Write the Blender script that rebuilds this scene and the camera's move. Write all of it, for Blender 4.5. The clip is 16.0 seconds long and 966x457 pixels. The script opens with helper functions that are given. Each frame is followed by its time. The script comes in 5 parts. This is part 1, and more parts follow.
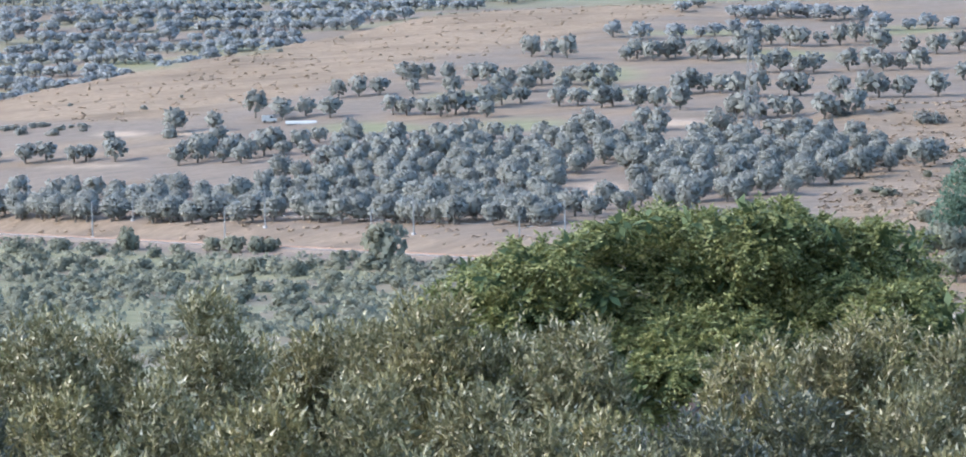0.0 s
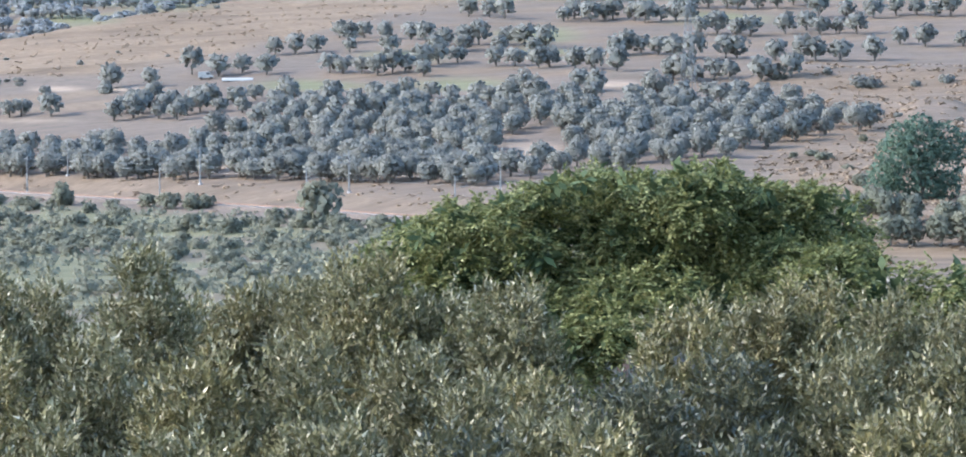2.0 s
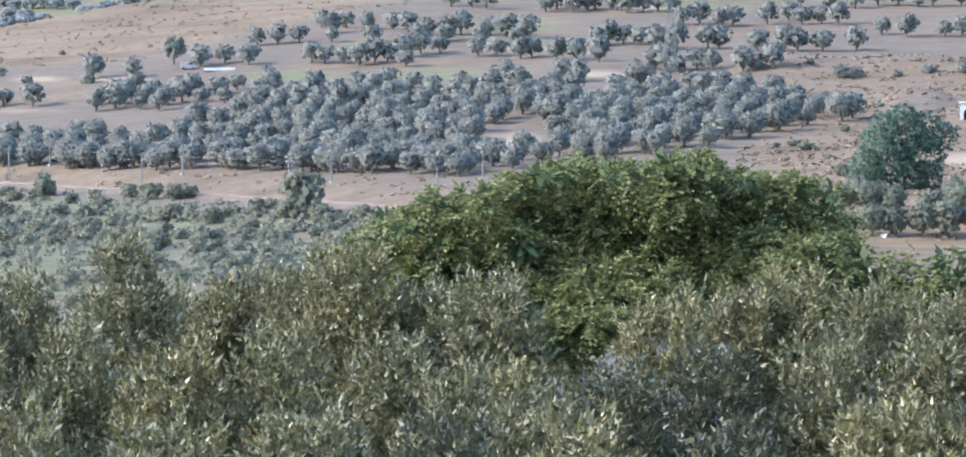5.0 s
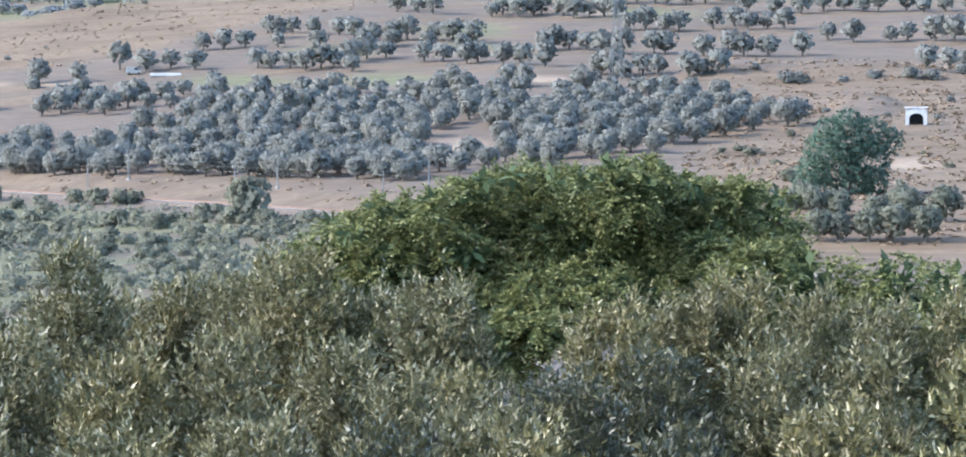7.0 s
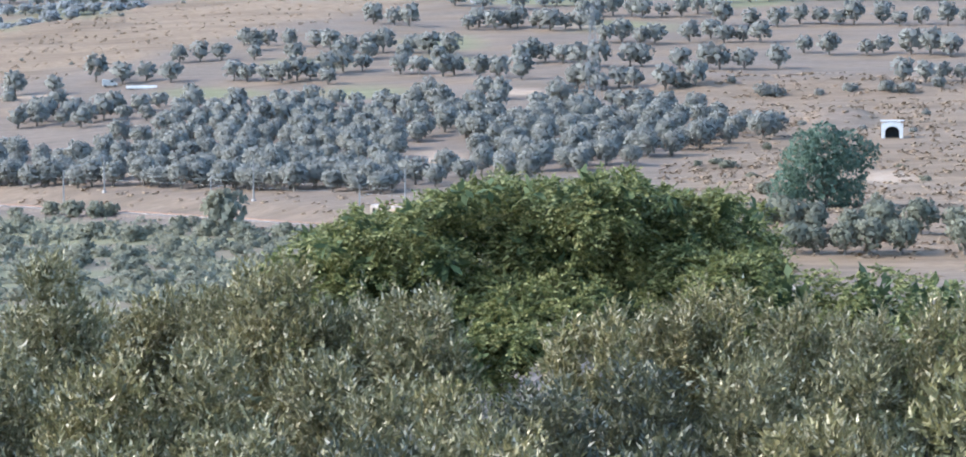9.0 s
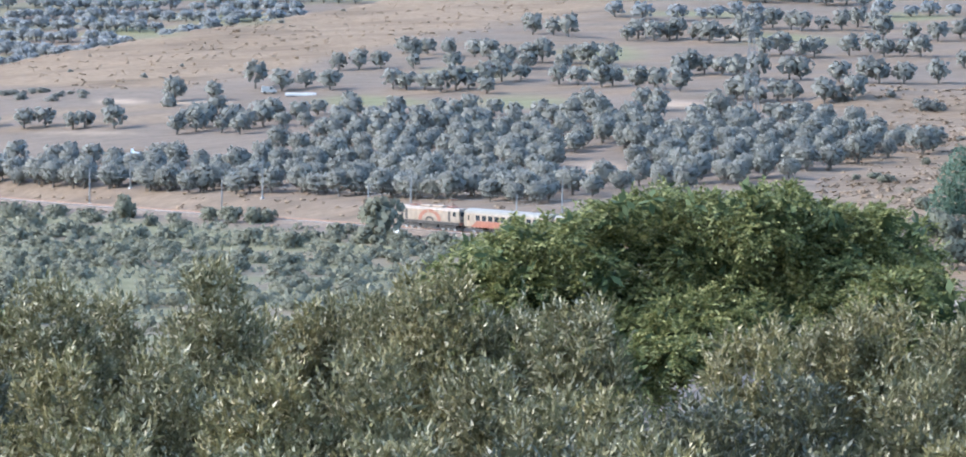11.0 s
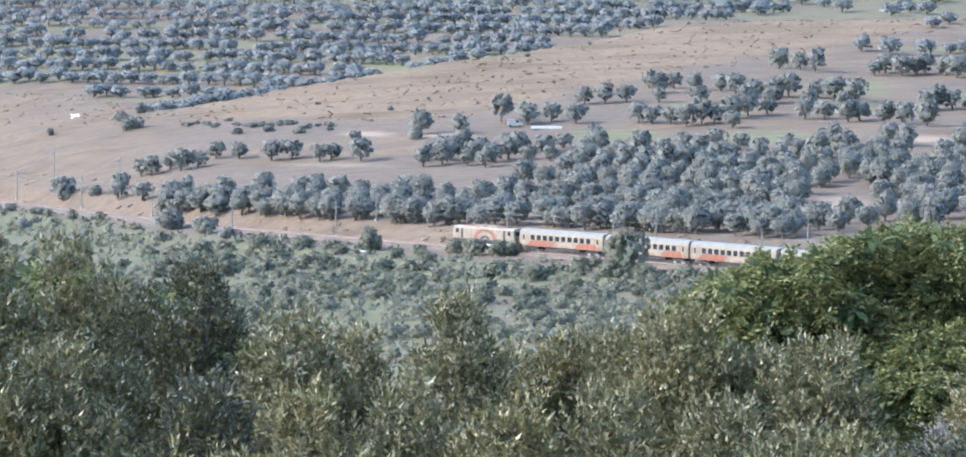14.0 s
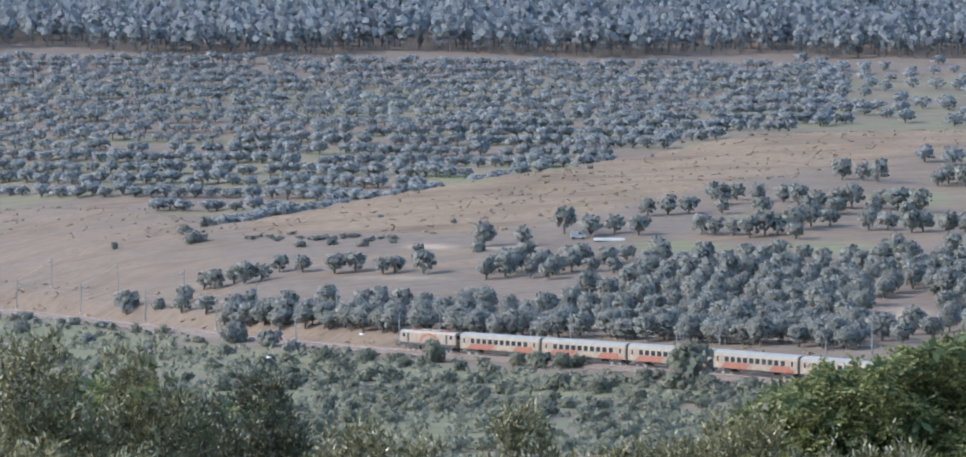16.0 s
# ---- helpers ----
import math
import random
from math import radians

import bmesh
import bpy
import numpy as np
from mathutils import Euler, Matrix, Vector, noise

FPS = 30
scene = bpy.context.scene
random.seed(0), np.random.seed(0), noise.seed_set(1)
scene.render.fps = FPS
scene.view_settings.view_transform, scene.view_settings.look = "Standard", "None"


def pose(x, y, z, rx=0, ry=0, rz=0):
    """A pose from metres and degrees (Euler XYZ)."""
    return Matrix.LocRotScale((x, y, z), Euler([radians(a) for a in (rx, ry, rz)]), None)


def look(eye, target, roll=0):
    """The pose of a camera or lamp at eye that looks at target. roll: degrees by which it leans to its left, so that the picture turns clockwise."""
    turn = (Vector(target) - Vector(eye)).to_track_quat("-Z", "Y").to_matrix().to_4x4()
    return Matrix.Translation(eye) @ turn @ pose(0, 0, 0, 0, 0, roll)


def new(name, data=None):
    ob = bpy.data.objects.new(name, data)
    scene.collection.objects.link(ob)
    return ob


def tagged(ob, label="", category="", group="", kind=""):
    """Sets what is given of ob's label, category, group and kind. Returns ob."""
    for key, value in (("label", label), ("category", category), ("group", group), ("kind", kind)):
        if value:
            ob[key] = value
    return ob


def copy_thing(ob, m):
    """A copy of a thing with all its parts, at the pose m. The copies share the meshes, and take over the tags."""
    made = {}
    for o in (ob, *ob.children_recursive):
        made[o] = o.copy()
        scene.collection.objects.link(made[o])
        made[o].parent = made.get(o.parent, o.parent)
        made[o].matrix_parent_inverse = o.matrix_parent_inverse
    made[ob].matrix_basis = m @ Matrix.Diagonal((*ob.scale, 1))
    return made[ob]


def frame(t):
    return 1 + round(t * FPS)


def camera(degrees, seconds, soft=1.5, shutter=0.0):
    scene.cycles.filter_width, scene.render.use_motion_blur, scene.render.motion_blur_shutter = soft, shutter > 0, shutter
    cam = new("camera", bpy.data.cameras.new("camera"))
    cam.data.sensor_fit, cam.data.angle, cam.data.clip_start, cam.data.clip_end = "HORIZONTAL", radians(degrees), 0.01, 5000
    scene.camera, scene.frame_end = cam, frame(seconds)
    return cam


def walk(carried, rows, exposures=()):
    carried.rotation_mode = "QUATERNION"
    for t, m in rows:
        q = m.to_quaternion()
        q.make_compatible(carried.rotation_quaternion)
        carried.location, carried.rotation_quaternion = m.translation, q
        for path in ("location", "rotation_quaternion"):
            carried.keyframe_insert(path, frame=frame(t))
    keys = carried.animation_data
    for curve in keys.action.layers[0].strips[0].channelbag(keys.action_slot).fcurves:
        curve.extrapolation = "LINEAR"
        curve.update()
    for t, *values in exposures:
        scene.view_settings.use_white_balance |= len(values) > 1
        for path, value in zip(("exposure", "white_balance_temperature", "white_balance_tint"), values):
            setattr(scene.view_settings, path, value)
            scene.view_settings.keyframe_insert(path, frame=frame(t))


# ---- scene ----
# A telephoto view from a hillside over olive crowns to a valley railway and terraced groves beyond.
# Rail level is z = 0; the viewpoint stands 33 m above it at x = y = 0 and looks north (+y).
EYE = Vector((0, 0, 33))
F = 6385.0          # camera pixels to a radian: bearings a (784 = due north) and dips v (371 = 2.53 degrees below level) are pixel columns and rows
DIP = 0.04416
RAIL = -0.65         # height of the rail tops

# seconds, bearing, tilt, roll in degrees
PATH = [
    (0.0, -0.0000, -2.5300, -1.016),
    (0.5, 0.3317, -2.7123, -0.714),
    (1.0, 0.7338, -2.9133, -0.411),
    (1.5, 0.8680, -3.0349, -0.338),
    (2.0, 0.9371, -3.1313, -0.336),
    (2.5, 1.0160, -3.1705, -0.387),
    (3.0, 1.0779, -3.2114, -0.288),
    (3.5, 1.0703, -3.2184, -0.307),
    (4.0, 1.0607, -3.2335, -0.308),
    (6.3, 1.6204, -3.3086, -0.364),
    (6.5, 1.7007, -3.2491, -0.364),
    (7.0, 1.9791, -3.2056, -0.308),
    (7.5, 2.1858, -3.2052, -0.296),
    (8.0, 2.3327, -3.1401, -0.332),
    (8.2, 2.3705, -3.1081, -0.349),
    (9.3, 2.2800, -2.9900, -0.200),
    (10.3, 1.4178, -2.8686, 0.034),
    (10.5, 0.9175, -2.8601, 0.072),
    (11.0, 0.0507, -2.8742, 0.399),
    (11.5, -0.5292, -2.8665, 0.376),
    (12.0, -1.1868, -2.8462, 0.367),
    (12.5, -1.7572, -2.7807, 0.617),
    (13.0, -2.3016, -2.6627, 0.643),
    (13.5, -2.8977, -2.5193, 0.625),
    (14.0, -3.5234, -2.4163, 0.619),
    (14.5, -3.9558, -2.2695, 0.597),
    (15.0, -4.3137, -2.0733, 0.545),
    (15.1, -4.3463, -1.9645, 0.537),
    (15.2, -4.3789, -1.8013, 0.528),
    (15.3, -4.4116, -1.5293, 0.519),
    (15.4, -4.4442, -1.2482, 0.510),
    (15.5, -4.4768, -1.0577, 0.501),
    (15.7, -4.4670, -0.8697, 0.434),
    (16.0, -4.4572, -0.7891, 0.367),
]


def aim(bearing, tilt, roll, aside=0.0):
    b, e = radians(bearing), radians(tilt)
    eye = EYE + Vector((aside, 0, 0))
    way = Vector((math.sin(b) * math.cos(e), math.cos(b) * math.cos(e), math.sin(e)))
    return look(eye, eye + way * 100, roll)


cam = camera(14, 16.0, soft=1.85, shutter=0.15)
walk(cam, [(t, aim(b, e, r, -0.08 * min(1.0, max(0.0, (t - 8.2) / 2.1)))) for t, b, e, r in PATH], [(0.0, 1.95, 5600, 9), (15.0, 1.95, 5560, 9), (15.5, 1.78, 5560, 9), (16.0, 1.45, 5600, 9)])

# ---- light ----
SUN_EL, SUN_AZ = 36.0, -98.0      # degrees; azimuth from north, west negative
world = bpy.data.worlds.new("sky")
scene.world = world
world.use_nodes = True
wn = world.node_tree.nodes
sky = wn.new("ShaderNodeTexSky")
sky.sky_type, sky.sun_disc = "NISHITA", False
sky.sun_elevation, sky.sun_rotation = radians(SUN_EL), radians(SUN_AZ)
sky.air_density, sky.dust_density, sky.ozone_density = 1.2, 1.5, 1.5
wn["Background"].inputs["Strength"].default_value = 0.15
world.node_tree.links.new(sky.outputs["Color"], wn["Background"].inputs["Color"])
sun = new("sun", bpy.data.lights.new("sun", "SUN"))
sun.data.energy, sun.data.angle, sun.data.color = 1.35, radians(5.0), (1.0, 0.89, 0.76)
se, sa = radians(SUN_EL), radians(SUN_AZ)
sun_way = Vector((math.sin(sa) * math.cos(se), math.cos(sa) * math.cos(se), math.sin(se)))
sun.matrix_world = look(sun_way * 500, (0, 0, 0))


# ---- materials ----
def material(name, colors, scale=4.0, rough=0.7, metal=0.0, bump=0.0, spread="noise", spec=0.4, translucent=0.0, detail=6.0, stops=()):
    """A mottled surface: colours mixed by two scales of noise, or leaf by leaf."""
    m = bpy.data.materials.new(name)
    m.use_nodes = True
    nt = m.node_tree
    n, l = nt.nodes, nt.links
    b = n["Principled BSDF"]
    b.inputs["Roughness"].default_value, b.inputs["Metallic"].default_value = rough, metal
    b.inputs["Specular IOR Level"].default_value = spec
    ramp = n.new("ShaderNodeValToRGB")
    while len(ramp.color_ramp.elements) < len(colors):
        ramp.color_ramp.elements.new(0.5)
    for i, c in enumerate(colors):
        e = ramp.color_ramp.elements[i]
        lo, hi = (0.3, 0.7) if spread == "noise" else (0.0, 1.0)
        e.position = lo + (hi - lo) * i / max(1, len(colors) - 1)
        if stops:
            e.position = stops[i]
        e.color = (*c, 1)
    co = n.new("ShaderNodeTexCoord")
    big = n.new("ShaderNodeTexNoise")
    big.inputs["Scale"].default_value, big.inputs["Detail"].default_value = scale, detail
    l.new(co.outputs["Object"], big.inputs["Vector"])
    if spread == "leaf":
        geo = n.new("ShaderNodeNewGeometry")
        l.new(geo.outputs["Random Per Island"], ramp.inputs["Fac"])
    elif spread == "thing":
        info = n.new("ShaderNodeObjectInfo")
        mix = n.new("ShaderNodeMath")
        mix.operation = "MULTIPLY_ADD"
        l.new(info.outputs["Random"], mix.inputs[0])
        mix.inputs[1].default_value = 0.6
        geo = n.new("ShaderNodeNewGeometry")
        half = n.new("ShaderNodeMath")
        half.operation = "MULTIPLY"
        half.inputs[1].default_value = 0.4
        l.new(geo.outputs["Random Per Island"], half.inputs[0])
        l.new(half.outputs[0], mix.inputs[2])
        l.new(mix.outputs[0], ramp.inputs["Fac"])
    else:
        l.new(big.outputs["Fac"], ramp.inputs["Fac"])
    l.new(ramp.outputs["Color"], b.inputs["Base Color"])
    if bump:
        fine = n.new("ShaderNodeTexNoise")
        fine.inputs["Scale"].default_value, fine.inputs["Detail"].default_value = scale * 6, 5
        l.new(co.outputs["Object"], fine.inputs["Vector"])
        bm = n.new("ShaderNodeBump")
        bm.inputs["Strength"].default_value, bm.inputs["Distance"].default_value = bump, 0.05
        l.new(fine.outputs["Fac"], bm.inputs["Height"])
        l.new(bm.outputs["Normal"], b.inputs["Normal"])
    if translucent:
        tr = n.new("ShaderNodeBsdfTranslucent")
        l.new(ramp.outputs["Color"], tr.inputs["Color"])
        ms = n.new("ShaderNodeMixShader")
        ms.inputs[0].default_value = translucent
        l.new(b.outputs[0], ms.inputs[1])
        l.new(tr.outputs[0], ms.inputs[2])
        l.new(ms.outputs[0], n["Material Output"].inputs["Surface"])
    return m


# The last stop of each olive ramp paints glints, along with silvery undersides.
OLIVE_LEAF = material("olive_leaf", [(0.0836, 0.076, 0.0326), (0.165, 0.149, 0.0704), (0.244, 0.218, 0.11), (0.616, 0.54, 0.37)],
                      rough=0.45, spread="leaf", translucent=0.22, spec=0.35, stops=(0.0, 0.5, 0.86, 1.0))
# Warmer, lighter copy of the olive leaf: a sunlit tone put into the colour.
OLIVE_WARM = material("olive_leaf_warm", [(0.105, 0.09, 0.0334), (0.198, 0.172, 0.0739), (0.286, 0.248, 0.114), (0.66, 0.56, 0.37)],
                      rough=0.45, spread="leaf", translucent=0.22, spec=0.35, stops=(0.0, 0.5, 0.84, 1.0))
# For darker trees; also paints shade into trees chosen where the view is dark.
OLIVE_DARK = material("olive_leaf_dark_painted_shade", [(0.0374, 0.04, 0.0211), (0.066, 0.067, 0.0352), (0.099, 0.097, 0.051), (0.264, 0.24, 0.15)],
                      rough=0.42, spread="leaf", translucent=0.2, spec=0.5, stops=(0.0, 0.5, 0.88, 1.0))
OLIVE_PALE = material("olive_leaf_pale", [(0.121, 0.108, 0.0405), (0.22, 0.195, 0.0792), (0.319, 0.28, 0.123), (0.638, 0.55, 0.334)],
                      rough=0.45, spread="leaf", translucent=0.25, spec=0.5, stops=(0.0, 0.5, 0.86, 1.0))
# Inner olive leaves, coloured darker: the crown's inner shade is painted in.
INNER_LEAF_SHADE = material("inner_foliage", [(0.0616, 0.0582, 0.0256), (0.105, 0.0963, 0.0444), (0.148, 0.134, 0.0651)], rough=0.6, spread="leaf", spec=0.2, translucent=0.15)
ASH_LEAF = material("pinnate_leaf", [(0.0748, 0.0866, 0.0293), (0.127, 0.137, 0.047), (0.19, 0.198, 0.0685), (0.352, 0.338, 0.147)],
                    rough=0.55, spread="leaf", translucent=0.32, spec=0.22)
# Darker than the outer ash leaf: shade between the sprays, put into the colour.
ASH_CORE_SHADE = material("ash_inner_foliage_shade", [(0.048, 0.0672, 0.0288), (0.072, 0.096, 0.0416), (0.096, 0.12, 0.0544)], rough=0.7, spread="leaf", spec=0.15, translucent=0.15)
BARK = material("bark", [(0.07, 0.06, 0.05), (0.14, 0.12, 0.10), (0.2, 0.18, 0.15)], scale=9, rough=0.9, bump=0.6)
# Grove leaves are lighter than olive's own tone: haze painted into the colour.
FAR_OLIVE = material("grove_leaf_hazed", [(0.232, 0.235, 0.21), (0.269, 0.27, 0.241), (0.311, 0.309, 0.272)], rough=0.9, spread="thing", translucent=0.42, spec=0.08)
# Palest olive leaf, for rows past 1060 m: distance haze painted into the colour.
HAZED_OLIVE = material("far_olive_leaf_hazed", [(0.27, 0.283, 0.28), (0.295, 0.308, 0.305), (0.32, 0.333, 0.33)], rough=0.9, spread="leaf", translucent=0.45, spec=0.05)
# Scrub leaves, lightened in colour for a thinner haze.
FAR_BUSH = material("scrub_leaf_hazed", [(0.186, 0.195, 0.147), (0.228, 0.232, 0.174), (0.281, 0.273, 0.202)], rough=0.9, spread="thing", translucent=0.42, spec=0.08)
FAR_GREEN = material("broadleaf", [(0.085, 0.13, 0.095), (0.11, 0.16, 0.115), (0.14, 0.19, 0.14)], rough=0.85, spread="leaf", translucent=0.4, spec=0.1)
# Wood on the far hill: blue-grey haze is painted into the leaf colour.
FOREST_HAZED = material("forest_leaf_hazed", [(0.25, 0.265, 0.27), (0.27, 0.285, 0.29), (0.29, 0.305, 0.31)], rough=0.9, spread="leaf", spec=0.05, translucent=0.42)
WHITE_PAINT = material("white_paint", [(0.34, 0.323, 0.287), (0.399, 0.382, 0.344), (0.451, 0.433, 0.394)], scale=1.2, rough=0.4, bump=0.05)
CREAM_PAINT = material("cream_paint", [(0.209, 0.167, 0.126), (0.259, 0.209, 0.158), (0.301, 0.244, 0.187)], scale=1.2, rough=0.45, bump=0.05)
ROOF_PAINT = material("roof_paint", [(0.172, 0.16, 0.132), (0.207, 0.192, 0.16), (0.243, 0.224, 0.187)], scale=0.8, rough=0.5, bump=0.08)
ORANGE_PAINT = material("orange_paint", [(0.202, 0.078, 0.05), (0.246, 0.0998, 0.0643), (0.282, 0.121, 0.0785)], scale=1.5, rough=0.45)
TAN_PAINT = material("tan_paint", [(0.25, 0.18, 0.125), (0.31, 0.23, 0.16), (0.35, 0.27, 0.2)], scale=1.5, rough=0.5)
UNDERFRAME = material("underframe", [(0.03, 0.03, 0.03), (0.06, 0.055, 0.05), (0.09, 0.08, 0.07)], scale=2, rough=0.8, bump=0.2)
GLASS = material("dark_glass", [(0.02, 0.025, 0.03), (0.035, 0.04, 0.045)], scale=0.6, rough=0.08, spec=0.6)
STEEL = material("steel", [(0.35, 0.35, 0.35), (0.5, 0.5, 0.5)], scale=6, rough=0.45, metal=0.8)
RAIL_STEEL = material("rail_steel", [(0.16, 0.10, 0.07), (0.26, 0.17, 0.12)], scale=5, rough=0.6, metal=0.5)
GALV = material("galvanised", [(0.192, 0.192, 0.186), (0.252, 0.252, 0.246)], scale=3, rough=0.6, metal=0.3)
CONCRETE = material("concrete", [(0.30, 0.29, 0.27), (0.40, 0.38, 0.36)], scale=3, rough=0.9, bump=0.3)
BALLAST = material("ballast", [(0.0902, 0.0702, 0.0544), (0.148, 0.113, 0.085), (0.205, 0.16, 0.119)], scale=3.0, rough=0.95, bump=0.8)
LIME = material("limewash", [(0.46, 0.455, 0.44), (0.58, 0.57, 0.55)], scale=1.5, rough=0.85, bump=0.15)
DARK = material("dark_interior", [(0.03, 0.03, 0.035), (0.05, 0.05, 0.055)], scale=2, rough=0.9)
FEATHER = material("white_feather", [(0.72, 0.71, 0.68), (0.82, 0.81, 0.79)], scale=20, rough=0.7)
DARK_FEATHER = material("dark_feather", [(0.02, 0.02, 0.022), (0.04, 0.038, 0.036)], scale=20, rough=0.7)
BEAK = material("beak", [(0.45, 0.28, 0.05), (0.55, 0.36, 0.08)], scale=20, rough=0.5)


# ---- line and land, laid out from pixel positions to fit the camera's view ----
def line_points():
    """The railway's centre line: s metres along it (the train runs towards growing s), x, y, heading from west towards north."""
    def heading(s):
        if s < -90:
            return 57 + min(43, (-90 - s) * 0.27)
        if s > 250:
            return 61 - min(40, (s - 250) * 0.15)
        return float(np.interp(s, [-90, -60, -10, 35, 120], [57, 56, 51, 51, 61]))
    fwd, x, y = [], -43.4, 714.7
    for i in range(700):
        h = radians(heading(i))
        fwd.append((i, x, y, h))
        x, y = x - math.cos(h), y + math.sin(h)
    back, x, y = [], -43.4, 714.7
    for i in range(0, -520, -1):
        h = radians(heading(i))
        x, y = x + math.cos(h), y - math.sin(h)
        back.append((i - 1, x, y, radians(heading(i - 1))))
    return np.array(back[::-1] + fwd)


LINE = line_points()


def on_line(s, side=0.0):
    """The place on the line at s, side metres to the far (north-east) side, and the heading about z in degrees."""
    x, y, h = (np.interp(s, LINE[:, 0], LINE[:, k]) for k in (1, 2, 3))
    return x + side * math.sin(h), y + side * math.cos(h), 180 - math.degrees(h)


line_a = 784 + F * np.arctan2(LINE[:, 1], LINE[:, 2])
line_r = np.hypot(LINE[:, 1], LINE[:, 2])
seen = LINE[:, 0] > -190
LINE_A, LINE_R = line_a[seen][::-1], np.clip(line_r[seen][::-1], 520, 1000)
LINE_A = np.maximum.accumulate(LINE_A)


def dip_of(r, z):
    return 371 + F * ((EYE.z - z) / r - DIP)


# The spur's crest as pixel columns and rows of the camera's view.
CREST_A = [-700, -260, -145, -86, 14, 110, 210, 304, 410, 505, 614, 710, 814, 1010, 1500, 2200]
CREST_V = [150, 150, 172, 163, 144, 125, 109, 92, 76, 61, 41, 25, 20, 15, 5, 0]


def land(x, y):
    """Ground height; x and y may be arrays."""
    x, y = np.asarray(x, float), np.asarray(y, float)
    r = np.hypot(x, y) + 1e-6
    a = np.clip(784 + F * np.arctan2(x, y), -900, 2300)
    rt = np.interp(a, LINE_A, LINE_R)
    vt = dip_of(rt, 0.0)
    # near hillside and valley floor, up to the line
    stops = [np.zeros_like(r), 12 + 0 * r, 40 + 0 * r, 110 + 0 * r, 300 + 0 * r, rt - 70, rt - 9, rt + 6]
    heights = [EYE.z - 1.7, EYE.z - 3.2, EYE.z - 7.2, 15.0, -2.0, -3.6, -1.6, -1.2]
    z = np.full_like(r, heights[0])
    for i in range(len(stops) - 1):
        t = np.clip((r - stops[i]) / (stops[i + 1] - stops[i]), 0, 1)
        z = np.where(r >= stops[i], heights[i] + (heights[i + 1] - heights[i]) * t, z)
    # the slope beyond the line
    d = np.maximum(r - rt, 0)
    q = (-0.95 + np.sqrt(0.9025 + 0.0032 * d)) / 0.0016
    vc = np.interp(a, CREST_A, CREST_V)
    dvc = vt - vc
    rc = rt + 0.95 * dvc + 0.0008 * dvc ** 2
    v = vt - q
    # the spur's crest, the dip behind it, the far groves and the wooded hill
    spur = np.clip((a + 320) / 150, 0, 1) * np.clip((900 - a) / 200, 0, 1)
    t = np.clip((r - rc) / 130, 0, 1)
    v = np.where(r > rc, vc + 3 * t + 32 * np.sin(np.pi * t) * spur, v)
    t = np.clip((r - rc - 130) / (1650 - rc - 130), 0, 1)
    v = np.where(r > rc + 130, vc + 3 + (-97 - vc - 3) * t, v)
    t = np.clip((r - 1650) / 900, 0, 1)
    v = np.where(r > 1650, -97 - 300 * t, v)
    slope = EYE.z - r * (DIP + (v - 371) / F)
    slope = np.where(r > 2550, EYE.z + 2550 * (-DIP + (371 + 397) / F) + 0.02 * (r - 2550), slope)
    t = np.clip((r - rt - 6) / 14, 0, 1)
    z = np.where(r > rt + 6, z + (slope - z) * t, z)
    # knolls by the small shelter, banks and undulation
    ka, kr = a - 1570, r - 868
    z = z + (2.9 + 0.7 * np.sin(a / 61)) * np.exp(-(ka / 205) ** 4 - (kr / 14) ** 2)
    z = z + 2.7 * np.exp(-((a - 1622) / 50) ** 4 - ((r - 800) / 11) ** 2)
    z = z + 1.6 * np.exp(-((a - 1405) / 70) ** 2 - ((r - 870) / 20) ** 2)
    wave = (np.sin(x / 31 + 1.3 * np.sin(y / 57)) * np.sin(y / 43 + 0.7) + 0.5 * np.sin(x / 11 + y / 23) * np.sin(y / 13 - x / 37)
            + 0.25 * np.sin(x / 5.1 + 2 * np.sin(y / 9)) * np.sin(y / 6.3))
    far = np.clip((r - rt - 25) / 60, 0, 1)
    near = np.clip((rt - 15 - r) / 60, 0, 1) * np.clip((r - 200) / 150, 0, 1)
    return z + wave * (0.55 * far + 0.45 * near)


def bear(a, r):
    """The ground point at bearing a, r metres off."""
    b = (a - 784) / F
    x, y = r * math.sin(b), r * math.cos(b)
    return Vector((x, y, float(land(x, y))))


RS = np.concatenate([np.arange(440, 1250, 3.0), np.arange(1250, 1800, 8.0)])


def spot(a, v):
    """The nearest ground point at bearing a that lies at dip v."""
    b = (a - 784) / F
    z = land(RS * math.sin(b), RS * math.cos(b))
    i = int(np.argmax(dip_of(RS, z) <= v))
    return bear(a, RS[i] if i else 2400.0)


def at_dip(a, r, v):
    """The point at bearing a, r metres off, at dip v."""
    b = (a - 784) / F
    return Vector((r * math.sin(b), r * math.cos(b), EYE.z - r * (DIP + (v - 371) / F)))


def fit_height(a, r, v):
    """How high a thing that stands at bearing a, r metres off, must be to reach dip v."""
    return at_dip(a, r, v).z - bear(a, r).z


def mottle(x, y, size):
    return (np.sin(x / size + 2.1 * np.sin(y / size * 0.7)) * np.sin(y / size * 1.3 + 1.7 * np.sin(x / size * 0.6 + 1))) * 0.5 + 0.5


def ellipse(a, v, ca, cv, wa, wv):
    return np.clip(1.6 - 1.6 * np.sqrt(((a - ca) / wa) ** 2 + ((v - cv) / wv) ** 2), 0, 1)


